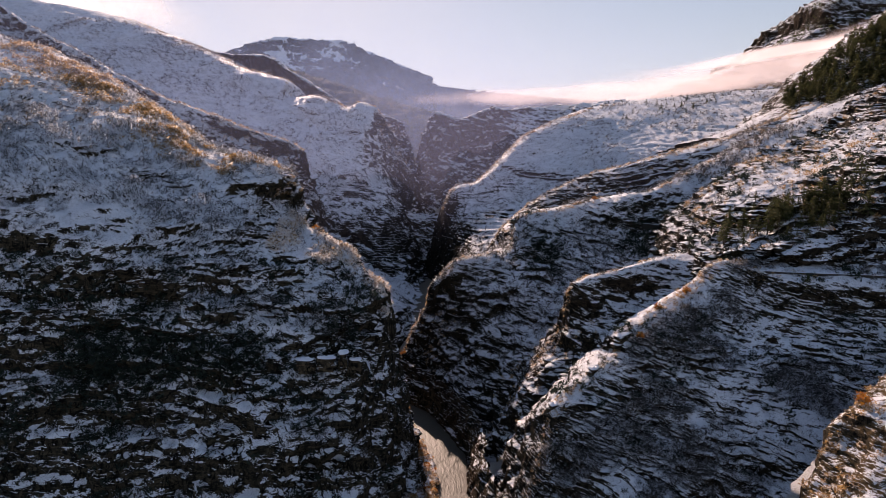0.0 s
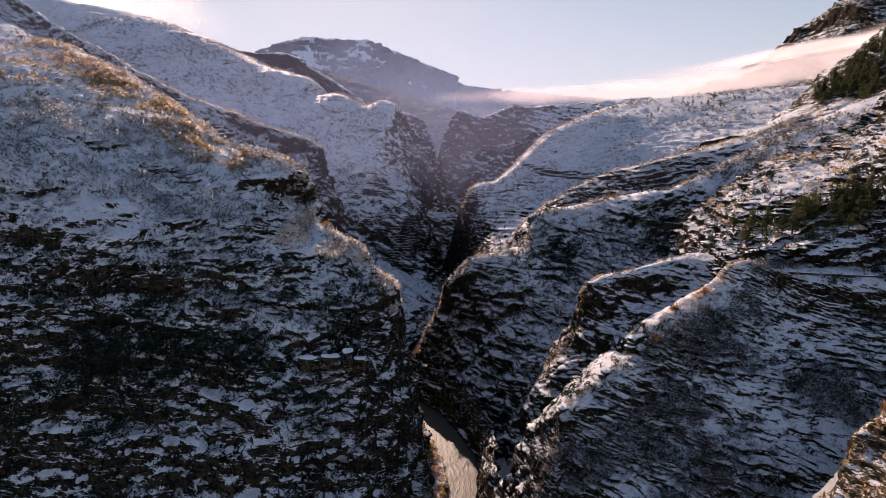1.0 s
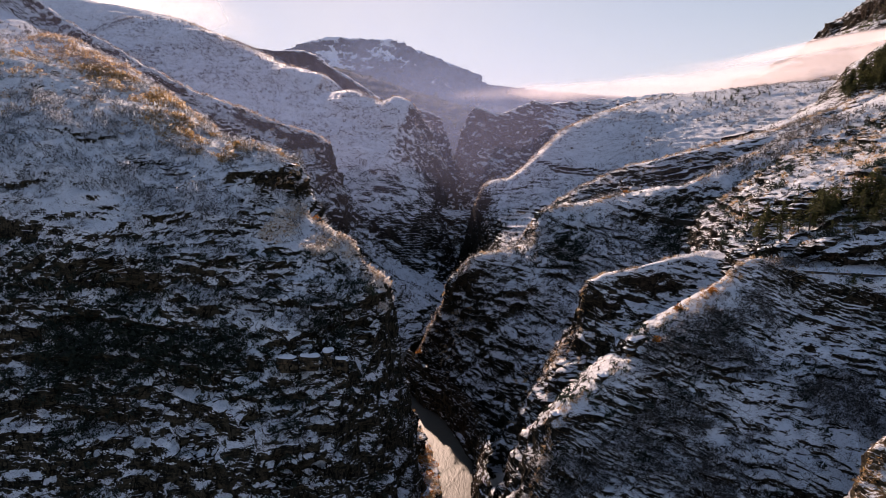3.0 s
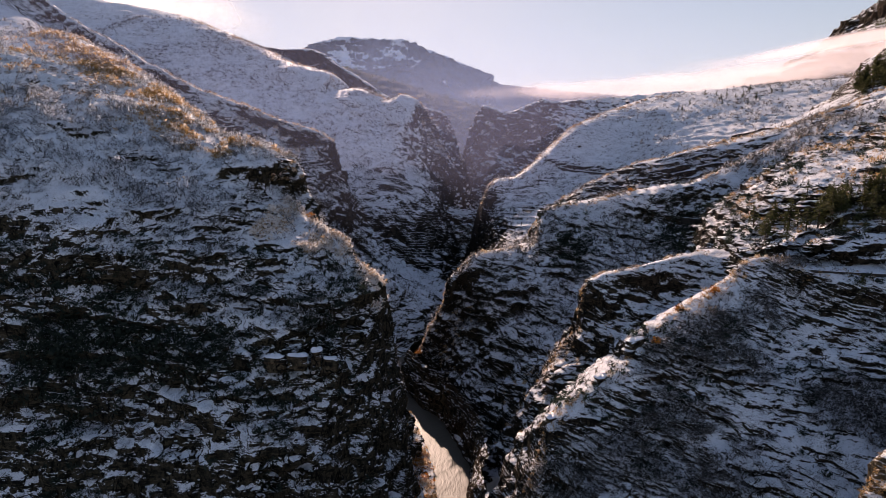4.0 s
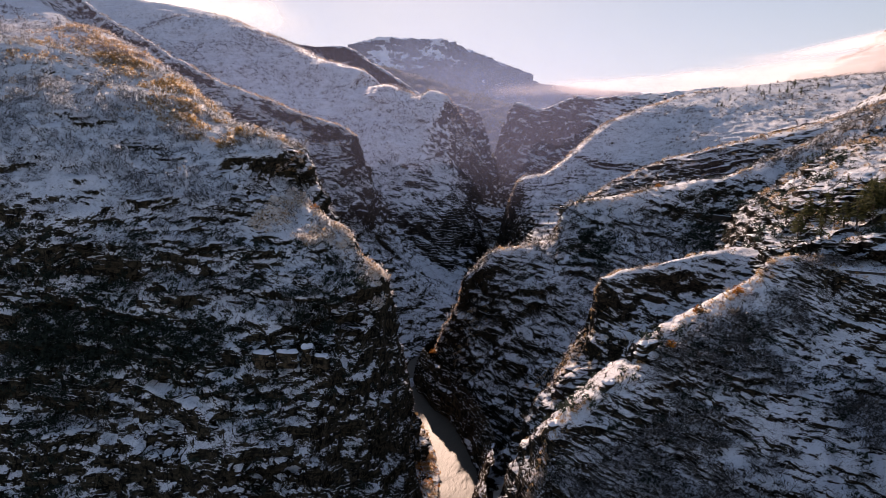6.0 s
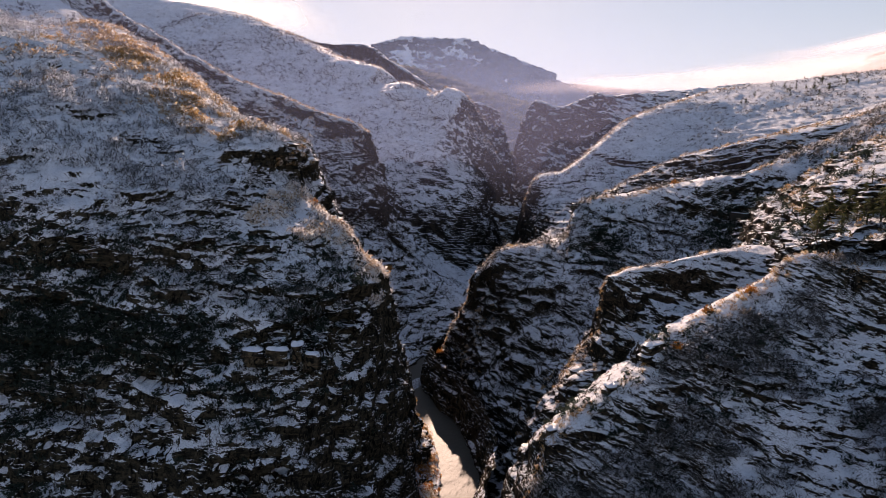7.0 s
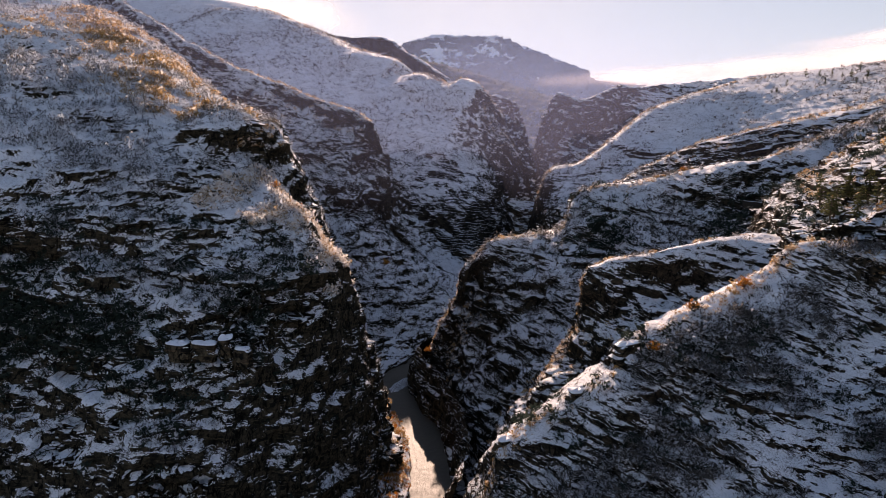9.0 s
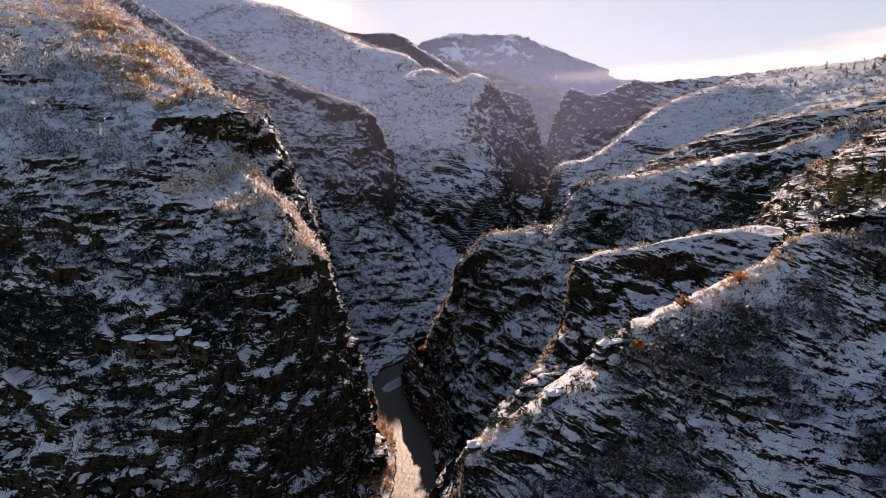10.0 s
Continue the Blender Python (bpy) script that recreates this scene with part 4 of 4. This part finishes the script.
grow("ground_west_dome", 9500, within(patchy(50, 75, -0.05, 0.3), -620, -20, 530, 960), 1.1, 3.2, far_kinds, TWIG)
grow("ground_gate_cliff", 500, patchy(40, 77), 0.8, 2.0, far_kinds, TWIG)
grow("ground_east_dome", 5600, within(patchy(45, 79, 0.0, 0.3), 0, 420, 460, 780), 0.9, 2.6, far_kinds, TWIG)
grow("ground_east_upper_spur", 3000, within(patchy(26, 81), 10, 300, 380, 480), 0.9, 2.6, far_kinds, TWIG)
grow("ground_east_upper_spur", 420, within(patchy(18, 83), 40, 300, 400, 460), 0.6, 1.9, gold_kinds, DRY, "golden_shrubs", "dry golden scrub on the spur")
grow("ground_east_middle_spur", 5200, within(patchy(20, 85), -20, 260, 275, 420), 0.9, 2.8, far_kinds, TWIG)
grow("ground_east_middle_spur", 420, within(patchy(16, 87), 20, 220, 290, 400), 0.8, 2.2, green_kinds, BRUSH, "evergreen_shrubs", "dark evergreen shrubs in the hollow")
grow("ground_east_middle_spur", 110, within(lambda g, n: np.exp(-((g[..., 0] - 52) / 8) ** 2 - ((g[..., 1] - 330) / 9) ** 2), 36, 70, 310, 352), 1.4, 3.0, green_kinds, BRUSH, "evergreen_shrubs", "dark evergreen thicket in the snowy hollow")
grow("ground_east_middle_spur", 160, within(lambda g, n: np.exp(-((g[..., 0] - 100) / 10) ** 2 - ((g[..., 1] - 322) / 12) ** 2), 74, 122, 300, 350), 1.2, 2.8, green_kinds, BRUSH, "evergreen_shrubs", "dark evergreen thicket below the road wall")
grow("ground_east_middle_spur", 150, within(patchy(12, 88, 0, 0), -30, 10, 300, 345, -6, 40), 0.5, 1.5, gold_kinds, DRY, "golden_shrubs", "golden scrub above the river bend")
grow("ground_east_lower_spur", 700, within(patchy(14, 89), 0, 110, 210, 280), 0.4, 1.4, near_kinds, TWIG)
grow("ground_east_lower_spur", 200, within(patchy(9, 91, 0, 0.2), 0, 60, 215, 270), 0.4, 1.2, gold_kinds, DRY, "golden_shrubs", "golden scrub on the rocky rib")
grow("ground_east_near_spur", 4600, within(lambda g, n: patchy(15, 93, 0.12)(g, n) * (g[..., 1] < 168 + 0.52 * g[..., 0]), 20, 160, 145, 230), 0.9, 2.6, near_kinds, TWIG)
grow("ground_east_near_spur", 560, within(patchy(13, 95, 0.05), 30, 160, 145, 225), 0.7, 2.1, green_kinds, BRUSH, "evergreen_shrubs", "dark evergreen shrubs below the road")
grow("ground_east_near_spur", 180, within(lambda g, n: np.exp(-((g[..., 1] - (170 + 0.55 * g[..., 0])) / 3.0) ** 2), 30, 105, 180, 230), 0.35, 1.1, gold_kinds, DRY, "golden_shrubs", "golden dry grass along the near crest")
grow("ground_east_hillside", 900, within(patchy(16, 96, 0.0, 0.2), 98, 240, 225, 400), 0.9, 2.4, green_kinds, BRUSH, "evergreen_shrubs", "dark evergreen shrubs on the terraces")
grow("ground_east_hillside", 2600, within(patchy(22, 97), 98, 260, 216, 400), 0.5, 1.6, near_kinds, TWIG)
grow("ground_east_hillside", 900, within(patchy(18, 99, -0.1), 110, 280, 230, 400), 0.6, 1.9, gold_kinds, DRY, "golden_shrubs", "dry golden scrub on the sunlit terraces")
grow("ground_east_bank", 800, within(patchy(10, 101), 60, 170, 100, 180), 0.4, 1.5, gold_kinds, DRY, "golden_shrubs", "golden scrub on the sunlit bank")


def along(line, width):
    """Plants keep to a crest line."""
    p = np.array(line, float)[:, :2]

    def f(g, n):
        best = np.full(g.shape[:2], 1e9)
        for a, b in zip(p[:-1], p[1:]):
            d = b - a
            u = np.clip(((g[..., :2] - a) @ d) / (d @ d), 0, 1)
            best = np.minimum(best, np.hypot(g[..., 0] - a[0] - u * d[0], g[..., 1] - a[1] - u * d[1]))
        return np.exp(-(best / width) ** 2) * np.clip(0.4 + rough(g, 9, 3, 111), 0, 1)
    return f


CREST = "dry grass and low scrub along the rocky crest"
for land_name, line, count, width, size, x0, x1 in (
        ("ground_east_middle_spur", mid_rim, 520, 3.0, 1.1, -30, 210), ("ground_east_lower_spur", low_rim, 260, 2.2, 0.9, 5, 100),
        ("ground_east_near_spur", near_rim, 300, 2.2, 0.9, 14, 125), ("ground_east_upper_spur", upper_rim, 420, 4.0, 1.3, 5, 260),
        ("ground_east_dome", east_rim, 360, 5.0, 1.6, 0, 200), ("ground_west_dome", dome_crest, 420, 7.0, 2.2, -480, -40)):
    grow(land_name, count, within(along(line, width), x0, x1, 100, 1100), 0.35 * size, size, gold_kinds, DRY, "crest_scrub", CREST)
    grow(land_name, count, within(along(line, width * 1.6), x0, x1, 100, 1100), 0.4 * size, size * 1.2, far_kinds, TWIG, "crest_scrub", CREST)
grow("ground_wooded_hill", 700, within(patchy(30, 103), 200, 420, 340, 520), 0.8, 2.4, far_kinds, TWIG)
grow("ground_valley_hills", 2000, patchy(120, 105, -0.3, 0.0), 5, 11, far_kinds, EVERGREEN, "far_woods", "distant evergreen woods")
grow("ground_cliff_mountain", 1700, within(patchy(90, 107, -0.2, 0.2), 380, 1200, 1200, 1520), 4, 8, far_kinds, EVERGREEN, "far_woods", "distant evergreen woods")
grow("ground_far_mountain", 3000, patchy(420, 109, -0.1, 0.0), 6, 13, far_kinds, EVERGREEN, "far_woods", "distant evergreen woods")


# ---------------------------------------------------------------- pines
def pine_meshes(rng, tiers, lean):
    """Trunk and crown of a mountain pine of unit height, with drooping, ragged tiers."""
    rings = []
    for k, z in enumerate((-0.06, 0.0, 0.3, 0.65, 0.97)):
        r = 0.030 * (1 - 0.92 * max(z, 0))
        rings += [(r * math.cos(q * 1.0472) + lean * z * z, r * math.sin(q * 1.0472), z) for q in range(6)]
    faces = [(r * 6 + q, r * 6 + (q + 1) % 6, r * 6 + 6 + (q + 1) % 6, r * 6 + 6 + q) for r in range(4) for q in range(6)]
    trunk = mesh_of("trunk", rings, faces, BARK)
    tris = []
    for k in range(tiers):
        z = 0.24 + 0.74 * (k / tiers) ** 0.9
        reach = (0.27 * (1 - (z - 0.2) / 0.86) ** 0.7 + 0.03) * (0.55 + 0.8 * rng.rand())
        boughs = rng.randint(5, 8)
        for q in range(boughs):
            if rng.rand() < 0.12:
                continue
            t = 6.283 * (q + rng.rand()) / boughs
            d = np.array((math.cos(t), math.sin(t), 0))
            s = np.array((-d[1], d[0], 0))
            l = reach * (0.6 + 0.6 * rng.rand())
            c = np.array((lean * z * z, 0, z + rng.randn() * 0.012))
            for u in (0.35, 0.7, 1.0):
                e = c + d * l * u + np.array((0, 0, -0.10 * l * u + 0.02 * rng.randn()))
                w = l * (0.38 - 0.18 * u)
                tris.append((c + d * l * (u - 0.35), e + s * w, e + d * 0.10 * l - np.array((0, 0, 0.05 * l))))
                tris.append((c + d * l * (u - 0.35) + np.array((0, 0, 0.02)), e - s * w + np.array((0, 0, 0.03 * rng.randn())), e + d * 0.05 * l))
    top = np.array((lean, 0, 1.02))
    tris.append((top, top + np.array((0.02, 0, -0.1)), top + np.array((-0.02, 0.01, -0.1))))
    return trunk, tri_mesh("crown", np.array(tris), EVERGREEN)


rng = np.random.RandomState(11)
PINES = [pine_meshes(rng, t, l) for t, l in ((13, 0.02), (11, -0.03), (15, 0.0), (9, 0.04))]


def pine(place, height, label, group, kind):
    trunk, crown = PINES[kind % len(PINES)]
    top = new("pine_tree")
    top.location, top.scale, top.rotation_euler = place, (height, height, height), (0, 0, rng.rand() * 6.283)
    tagged(top, label, "tree", group)
    part("trunk", trunk, top)
    part("crown", crown, top)
    return top


def stand(land_name, count, f, low, high, label, group):
    p, n = places(land_name, count, f, rng)
    for k in range(count):
        pine(p[k] - np.array((0, 0, 0.3)), low + (high - low) * rng.rand() ** 1.5, label, group, rng.randint(4))


grove = within(lambda g, n: np.exp(-((g[..., 1] - 248) / 13) ** 2 - ((g[..., 0] - 134) / 20) ** 2), 106, 175, 228, 275)
stand("ground_east_hillside", 105, grove, 5, 11.5, "slender dark green pine among snowy rocks", "pines above the road")
hill_wood = within(lambda g, n: np.clip((g[..., 0] - 242) / 12, 0, 1) * (0.9 + 0.5 * rough(g, 30, 2, 5)), 240, 335, 415, 490)
stand("ground_wooded_hill", 165, hill_wood, 9, 16, "dark green pine in a dense hillside wood", "hillside wood")
crowns = []
for me in (crown for trunk, crown in PINES):
    co = np.empty(len(me.vertices) * 3, np.float32)
    me.vertices.foreach_get("co", co)
    crowns.append(co.reshape(-1, 3, 3))
p, n = places("ground_wooded_hill", 150, hill_wood, rng)
dense = [crowns[k % 4] * (8 + 7 * rng.rand()) + p[k] - np.array((0, 0, 1.5)) for k in range(len(p))]
tagged(new("hillside_wood", tri_mesh("hillside_wood", np.concatenate(dense), EVERGREEN)), "dense dark green pine wood filling the hillside", "wood", "", "stuff")
stand("ground_east_dome", 16, within(lambda g, n: np.exp(-((g[..., 1] - 715) / 25) ** 2 + 0 * g[..., 0]), 180, 300, 660, 760), 5, 10, "dark pine on the snowy skyline", "skyline pines")
for x, y, z, h in ((99, 221, 76.5, 5.0), (92, 219, 73, 4.5), (121, 211, 73, 6.5), (150, 250, 97, 9.0)):
    pine((x, y, z), h, "small dark pine standing beside the road", "roadside pines", rng.randint(4))


def leafy_shrub(place, size, seed, label):
    r = np.random.RandomState(seed)
    top = new("autumn_shrub")
    top.location, top.scale = place, (size, size, size)
    tagged(top, label, "shrub", "autumn shrubs on the crests")
    b = bush(r, 22, 120, 0.05, 0.13)
    part("stems", tri_mesh("stems", b[:22], BARK), top)
    part("foliage", tri_mesh("foliage", b[22:], ORANGE), top)


def ground_at(land_name, x, y):
    g = LAND[land_name][0].reshape(-1, 3)
    near = np.hypot(g[:, 0] - x, g[:, 1] - y) < 1.6
    return float(g[near, 2].max()) if near.any() else 0.0


for k, (land_name, x, y, size) in enumerate((("ground_east_near_spur", 71, 209.5, 1.7), ("ground_east_near_spur", 82, 214, 2.0), ("ground_east_near_spur", 63, 200, 1.6),
                                             ("ground_west_spur", -68, 413, 2.8), ("ground_east_middle_spur", -21, 332, 2.2), ("ground_west_hill", -50, 254, 1.9),
                                             ("ground_west_hill", -38, 246, 1.6), ("ground_east_middle_spur", 84, 361, 1.8), ("ground_east_bank", 101, 148, 2.4))):
    leafy_shrub((x, y, ground_at(land_name, x, y) + 0.1), size, k, "orange-leaved autumn shrub on a snowy rock crest")


# ---------------------------------------------------------------- cloud and mist
def drift(name, label, material, x0, x1, low, high, y, ends, bulge, seed, nx=90, nz=22):
    """A thin, billowing sheet of cloud; density fades to nothing at its rims."""
    u, v = np.meshgrid(np.linspace(0, 1, nx), np.linspace(0, 1, nz))
    x = x0 + (x1 - x0) * u
    bottom = np.interp(x, [p[0] for p in low], [p[1] for p in low])
    top = np.interp(x, [p[0] for p in high], [p[1] for p in high])
    g = np.stack((x, y + 0 * x, bottom + (top - bottom) * v), -1)
    g[..., 1] += bulge * rough(g, (180, 60, 40), 3, seed) + bulge * 1.5 * (v - 0.5)
    g[..., 2] += (0.10 if bulge else 0.0) * (top - bottom) * rough(g, (120, 60, 60), 3, seed + 3)
    dens = np.sin(np.pi * v) ** 1.2 * np.clip(u / ends[0], 0, 1) * np.clip((1 - u) / ends[1], 0, 1)
    me = grid_mesh(name, g, material)
    me.attributes.new("vapour_amount", "FLOAT", "POINT").data.foreach_set("value", dens.reshape(-1).astype(np.float32))
    return tagged(new(name, me), label, "cloud", "", "structure")


MIST = vapour("sunlit_mist", 0.64, 0.010, (1.0, 1.0, 2.2), (0.94, 0.86, 0.88))
low = [(-130, 164), (-60, 163), (100, 160), (350, 165), (600, 200), (950, 260)]
high = [(-130, 174), (-60, 186), (60, 198), (182, 208), (350, 226), (520, 262), (680, 318), (950, 400)]
drift("backdrop_mist", "bright sunlit bank of mist along the ridge", MIST, -130, 900, low, high, 1000, (0.26, 0.1), 3, 3)
drift("backdrop_mist", "bright sunlit bank of mist along the ridge", MIST, 150, 900, [(150, 190), (350, 205), (900, 300)], [(150, 206), (350, 228), (600, 278), (900, 360)], 950, (0.4, 0.1), 1, 15)
# flat sheets added for aerial haze, its blue put into their colour
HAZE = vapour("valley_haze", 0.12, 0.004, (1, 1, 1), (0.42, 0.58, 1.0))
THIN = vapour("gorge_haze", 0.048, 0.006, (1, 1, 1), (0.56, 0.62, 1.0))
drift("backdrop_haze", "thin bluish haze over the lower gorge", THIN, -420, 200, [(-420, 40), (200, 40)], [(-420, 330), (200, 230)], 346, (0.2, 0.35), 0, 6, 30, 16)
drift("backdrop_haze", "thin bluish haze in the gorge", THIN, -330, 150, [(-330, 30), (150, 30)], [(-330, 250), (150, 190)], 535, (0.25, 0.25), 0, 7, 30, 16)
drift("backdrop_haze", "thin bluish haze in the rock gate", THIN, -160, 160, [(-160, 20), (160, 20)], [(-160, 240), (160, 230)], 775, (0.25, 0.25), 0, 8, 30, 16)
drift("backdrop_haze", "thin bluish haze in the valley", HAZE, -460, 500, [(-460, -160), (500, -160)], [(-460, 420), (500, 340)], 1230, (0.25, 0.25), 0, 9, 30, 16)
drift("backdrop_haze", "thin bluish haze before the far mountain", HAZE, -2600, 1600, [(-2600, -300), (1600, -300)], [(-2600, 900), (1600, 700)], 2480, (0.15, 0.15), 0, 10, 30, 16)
CLOUD = vapour("pale_cloud", 0.85, 0.0016, (1.0, 1.0, 1.0))
drift("backdrop_cloud", "pale pink cloud over the ridge", CLOUD, -3900, -1350, [(-3900, 640), (-1350, 640)], [(-3900, 1500), (-2000, 1300), (-1350, 860)], 4700, (0.2, 0.45), 0, 12)


# ---------------------------------------------------------------- rock outcrops
m = Nodes("bare_bedded_rock")
band = m.noise(1.0, 5, 0.65, m.stretch(0.25, 0.25, 2.2))
patch = m.noise(0.9, 5, 0.7)
m.surface(m.mix(m.step(patch, 0.4, 0.7), m.mix(m.step(band, 0.4, 0.65), (0.024, 0.020, 0.017), (0.080, 0.058, 0.040)), (0.045, 0.035, 0.027)),
          1.0, 0.0, m.bump(m.math("ADD", band, patch), 0.5, 0.9), 0.05)
BARE = m.mat


def outcrop(x, y, z, length, depth, height, turn, seed, label, lean=0.12):
    """A bedded block of rock with overhanging, stepped sides, and the snow that lies on its top."""
    nu, nv = max(14, int(length / 0.45)), max(8, int(height / 0.4))
    u, v = np.meshgrid(np.linspace(0, 2 * np.pi, nu * 2, endpoint=False), np.linspace(0, 1, nv))
    sq = lambda c: np.sign(c) * np.abs(c) ** 0.55
    g = np.stack((sq(np.cos(u)) * length / 2, sq(np.sin(u)) * depth / 2, v * height), -1)
    at = g + np.array((x, y, z)) + seed * 3.7
    bed = np.floor(at[..., 2] / 0.9 + 0.4 * rough(at, 5, 2, 3))
    out = 1 + 0.14 * VALUES[(bed.astype(np.int64) * 37 + seed) & 255] + 0.30 * rough(at, (3.6, 3.6, 1.6), 3, 7) + 0.15 * (0.5 - v)
    g[..., :2] *= out[..., None]
    g[..., 2] *= 1 + 0.45 * rough(at * np.array((1, 1, 0)), 5, 2, 5) * 0.4
    g[..., 1] -= lean * g[..., 2]
    n = nu * 2
    verts = list(g.reshape(-1, 3)) + [g[-1].mean(0)]
    faces = [(r * n + c, r * n + (c + 1) % n, (r + 1) * n + (c + 1) % n, (r + 1) * n + c) for r in range(nv - 1) for c in range(n)]
    faces += [((nv - 1) * n + c, (nv - 1) * n + (c + 1) % n, len(verts) - 1) for c in range(n)]
    top = new("rock_outcrop")
    top.matrix_world = pose(x, y, z, 0, 0, turn)
    tagged(top, label, "rock", "rock outcrops")
    part("rock_body", mesh_of("rock_body", verts, faces, ROCK_CLIFF), top)
    edge = g[-1]
    mid = edge.mean(0)
    rings = []
    ragged = (0.86 + 0.28 * rough(edge + at[-1], 1.7, 2, 11))[:, None]
    for k, (grow_by, rise) in enumerate(((1.0, -0.10), (0.99, 0.05), (0.9, 0.16), (0.55, 0.22), (0.15, 0.24))):
        rings.append(mid + (edge - mid) * grow_by * (ragged if k > 1 else 1.0) + np.array((0, 0, rise)) + (np.array((0, 0, 0.5)) * rough(edge + at[-1], 2.4, 2, 5)[:, None] if k > 1 else 0))
    sv = list(np.concatenate(rings)) + [mid + np.array((0, 0, 0.24))]
    sf = [(r * n + c, r * n + (c + 1) % n, (r + 1) * n + (c + 1) % n, (r + 1) * n + c) for r in range(4) for c in range(n)]
    sf += [(4 * n + c, 4 * n + (c + 1) % n, len(sv) - 1) for c in range(n)]
    part("snow_cap", mesh_of("snow_cap", sv, sf, SNOW, True), top, "snow lying thick on the flat top")
    return top


LEDGE = "dark bedded rock outcrop capped with snow on the slope"
for k, (x, y, z, l, d, h, turn) in enumerate((
        (-42, 190.4, 52.8, 6, 2.6, 4.6, 6), (-36, 191.4, 53.0, 5.5, 2.8, 5.2, 12), (-31, 192, 53.6, 2.6, 2.4, 5.8, 30), (-27, 192.6, 52.4, 4, 2.4, 4.2, -8), (-57, 207, 63, 17, 5, 4.2, -6), (-95, 205, 78, 13, 5, 4.5, 4),
        (-70, 271, 102, 12, 9, 7.0, -35), (-110, 203, 80, 10, 4, 3.5, -8))):
    outcrop(x, y, z, l, d, h, turn, k, LEDGE)
for k, (x, y, z, l, d, h, turn) in enumerate((
        (57.5, 203, 57, 6, 4, 4.2, 30), (48, 198, 49.0, 5, 3, 3.0, 35), (34, 190.5, 39.6, 4.5, 3, 3.4, 30),
        (10, 331.5, 55, 10, 6, 5.5, 10), (42, 356, 73, 9, 6, 6.0, 15), (104, 268, 74, 9, 6, 6, -10),
        (134, 226, 79.5, 16, 4, 4.0, -6), (119, 316, 79, 9, 6, 5.0, 40), (128, 258, 90, 12, 5, 5.0, 10))):
    outcrop(x, y, z, l, d, h, turn, 20 + k, "bedded rock ledge with snow on its top beside the crest")


# ---------------------------------------------------------------- tunnel mouth and river bar
def tunnel_mouth(x, y, z, turn):
    """A masonry arch round a dark bore in the rock."""
    arc = [(-3.1, 0.0), (-3.1, 2.6)] + [(3.1 * math.cos(q), 2.6 + 2.2 * math.sin(q)) for q in np.linspace(np.pi, 0, 11)[1:-1]] + [(3.1, 2.6), (3.1, 0.0)]
    big = [(px * 1.32, pz * 1.18) for px, pz in arc]
    v = [(px, 0, pz) for px, pz in arc] + [(px, 0, pz) for px, pz in big] + [(px, 9, pz) for px, pz in arc] + [(px, 1.2, pz) for px, pz in big]
    n = len(arc)
    f = [(k, k + 1, n + k + 1, n + k) for k in range(n - 1)] + [(k, 2 * n + k, 2 * n + k + 1, k + 1) for k in range(n - 1)] + [(n + k, n + k + 1, 3 * n + k + 1, 3 * n + k) for k in range(n - 1)]
    top = new("tunnel_mouth")
    top.matrix_world = pose(x, y, z, 0, 0, turn)
    tagged(top, "stone-arched road tunnel mouth in the rock", "tunnel")
    part("arch", mesh_of("arch", v, f, STONE), top)
    bore = [(px, 9, pz) for px, pz in arc]
    part("bore_end", mesh_of("bore_end", bore, [tuple(range(n))], BARE), top)


tunnel_mouth(97.5, 350, 79, 35)

m = Nodes("snowy_gravel")
stones = m.noise(3.5, 4, 0.7)
m.surface(m.mix(m.step(stones, 0.42, 0.55), (0.11, 0.10, 0.09), (0.78, 0.80, 0.84)), 0.95, 0.0, m.bump(stones, 0.3, 0.9))
u, v = np.meshgrid(np.linspace(0, 1, 40), np.linspace(0, 1, 24))
bar = np.stack((-33 + 9 * (u - 0.5) + 5 * (v - 0.5), 330 + 26 * (v - 0.5), -6.8 + 1.8 * np.sin(np.pi * u) * np.sin(np.pi * v)), -1)
bar[..., 2] += 0.3 * rough(bar, 2.0, 3, 4)
tagged(new("ground_gravel_bar", grid_mesh("ground_gravel_bar", bar, m.mat)), "snow-covered gravel bar at the river bend", "gravel bar", "", "structure")
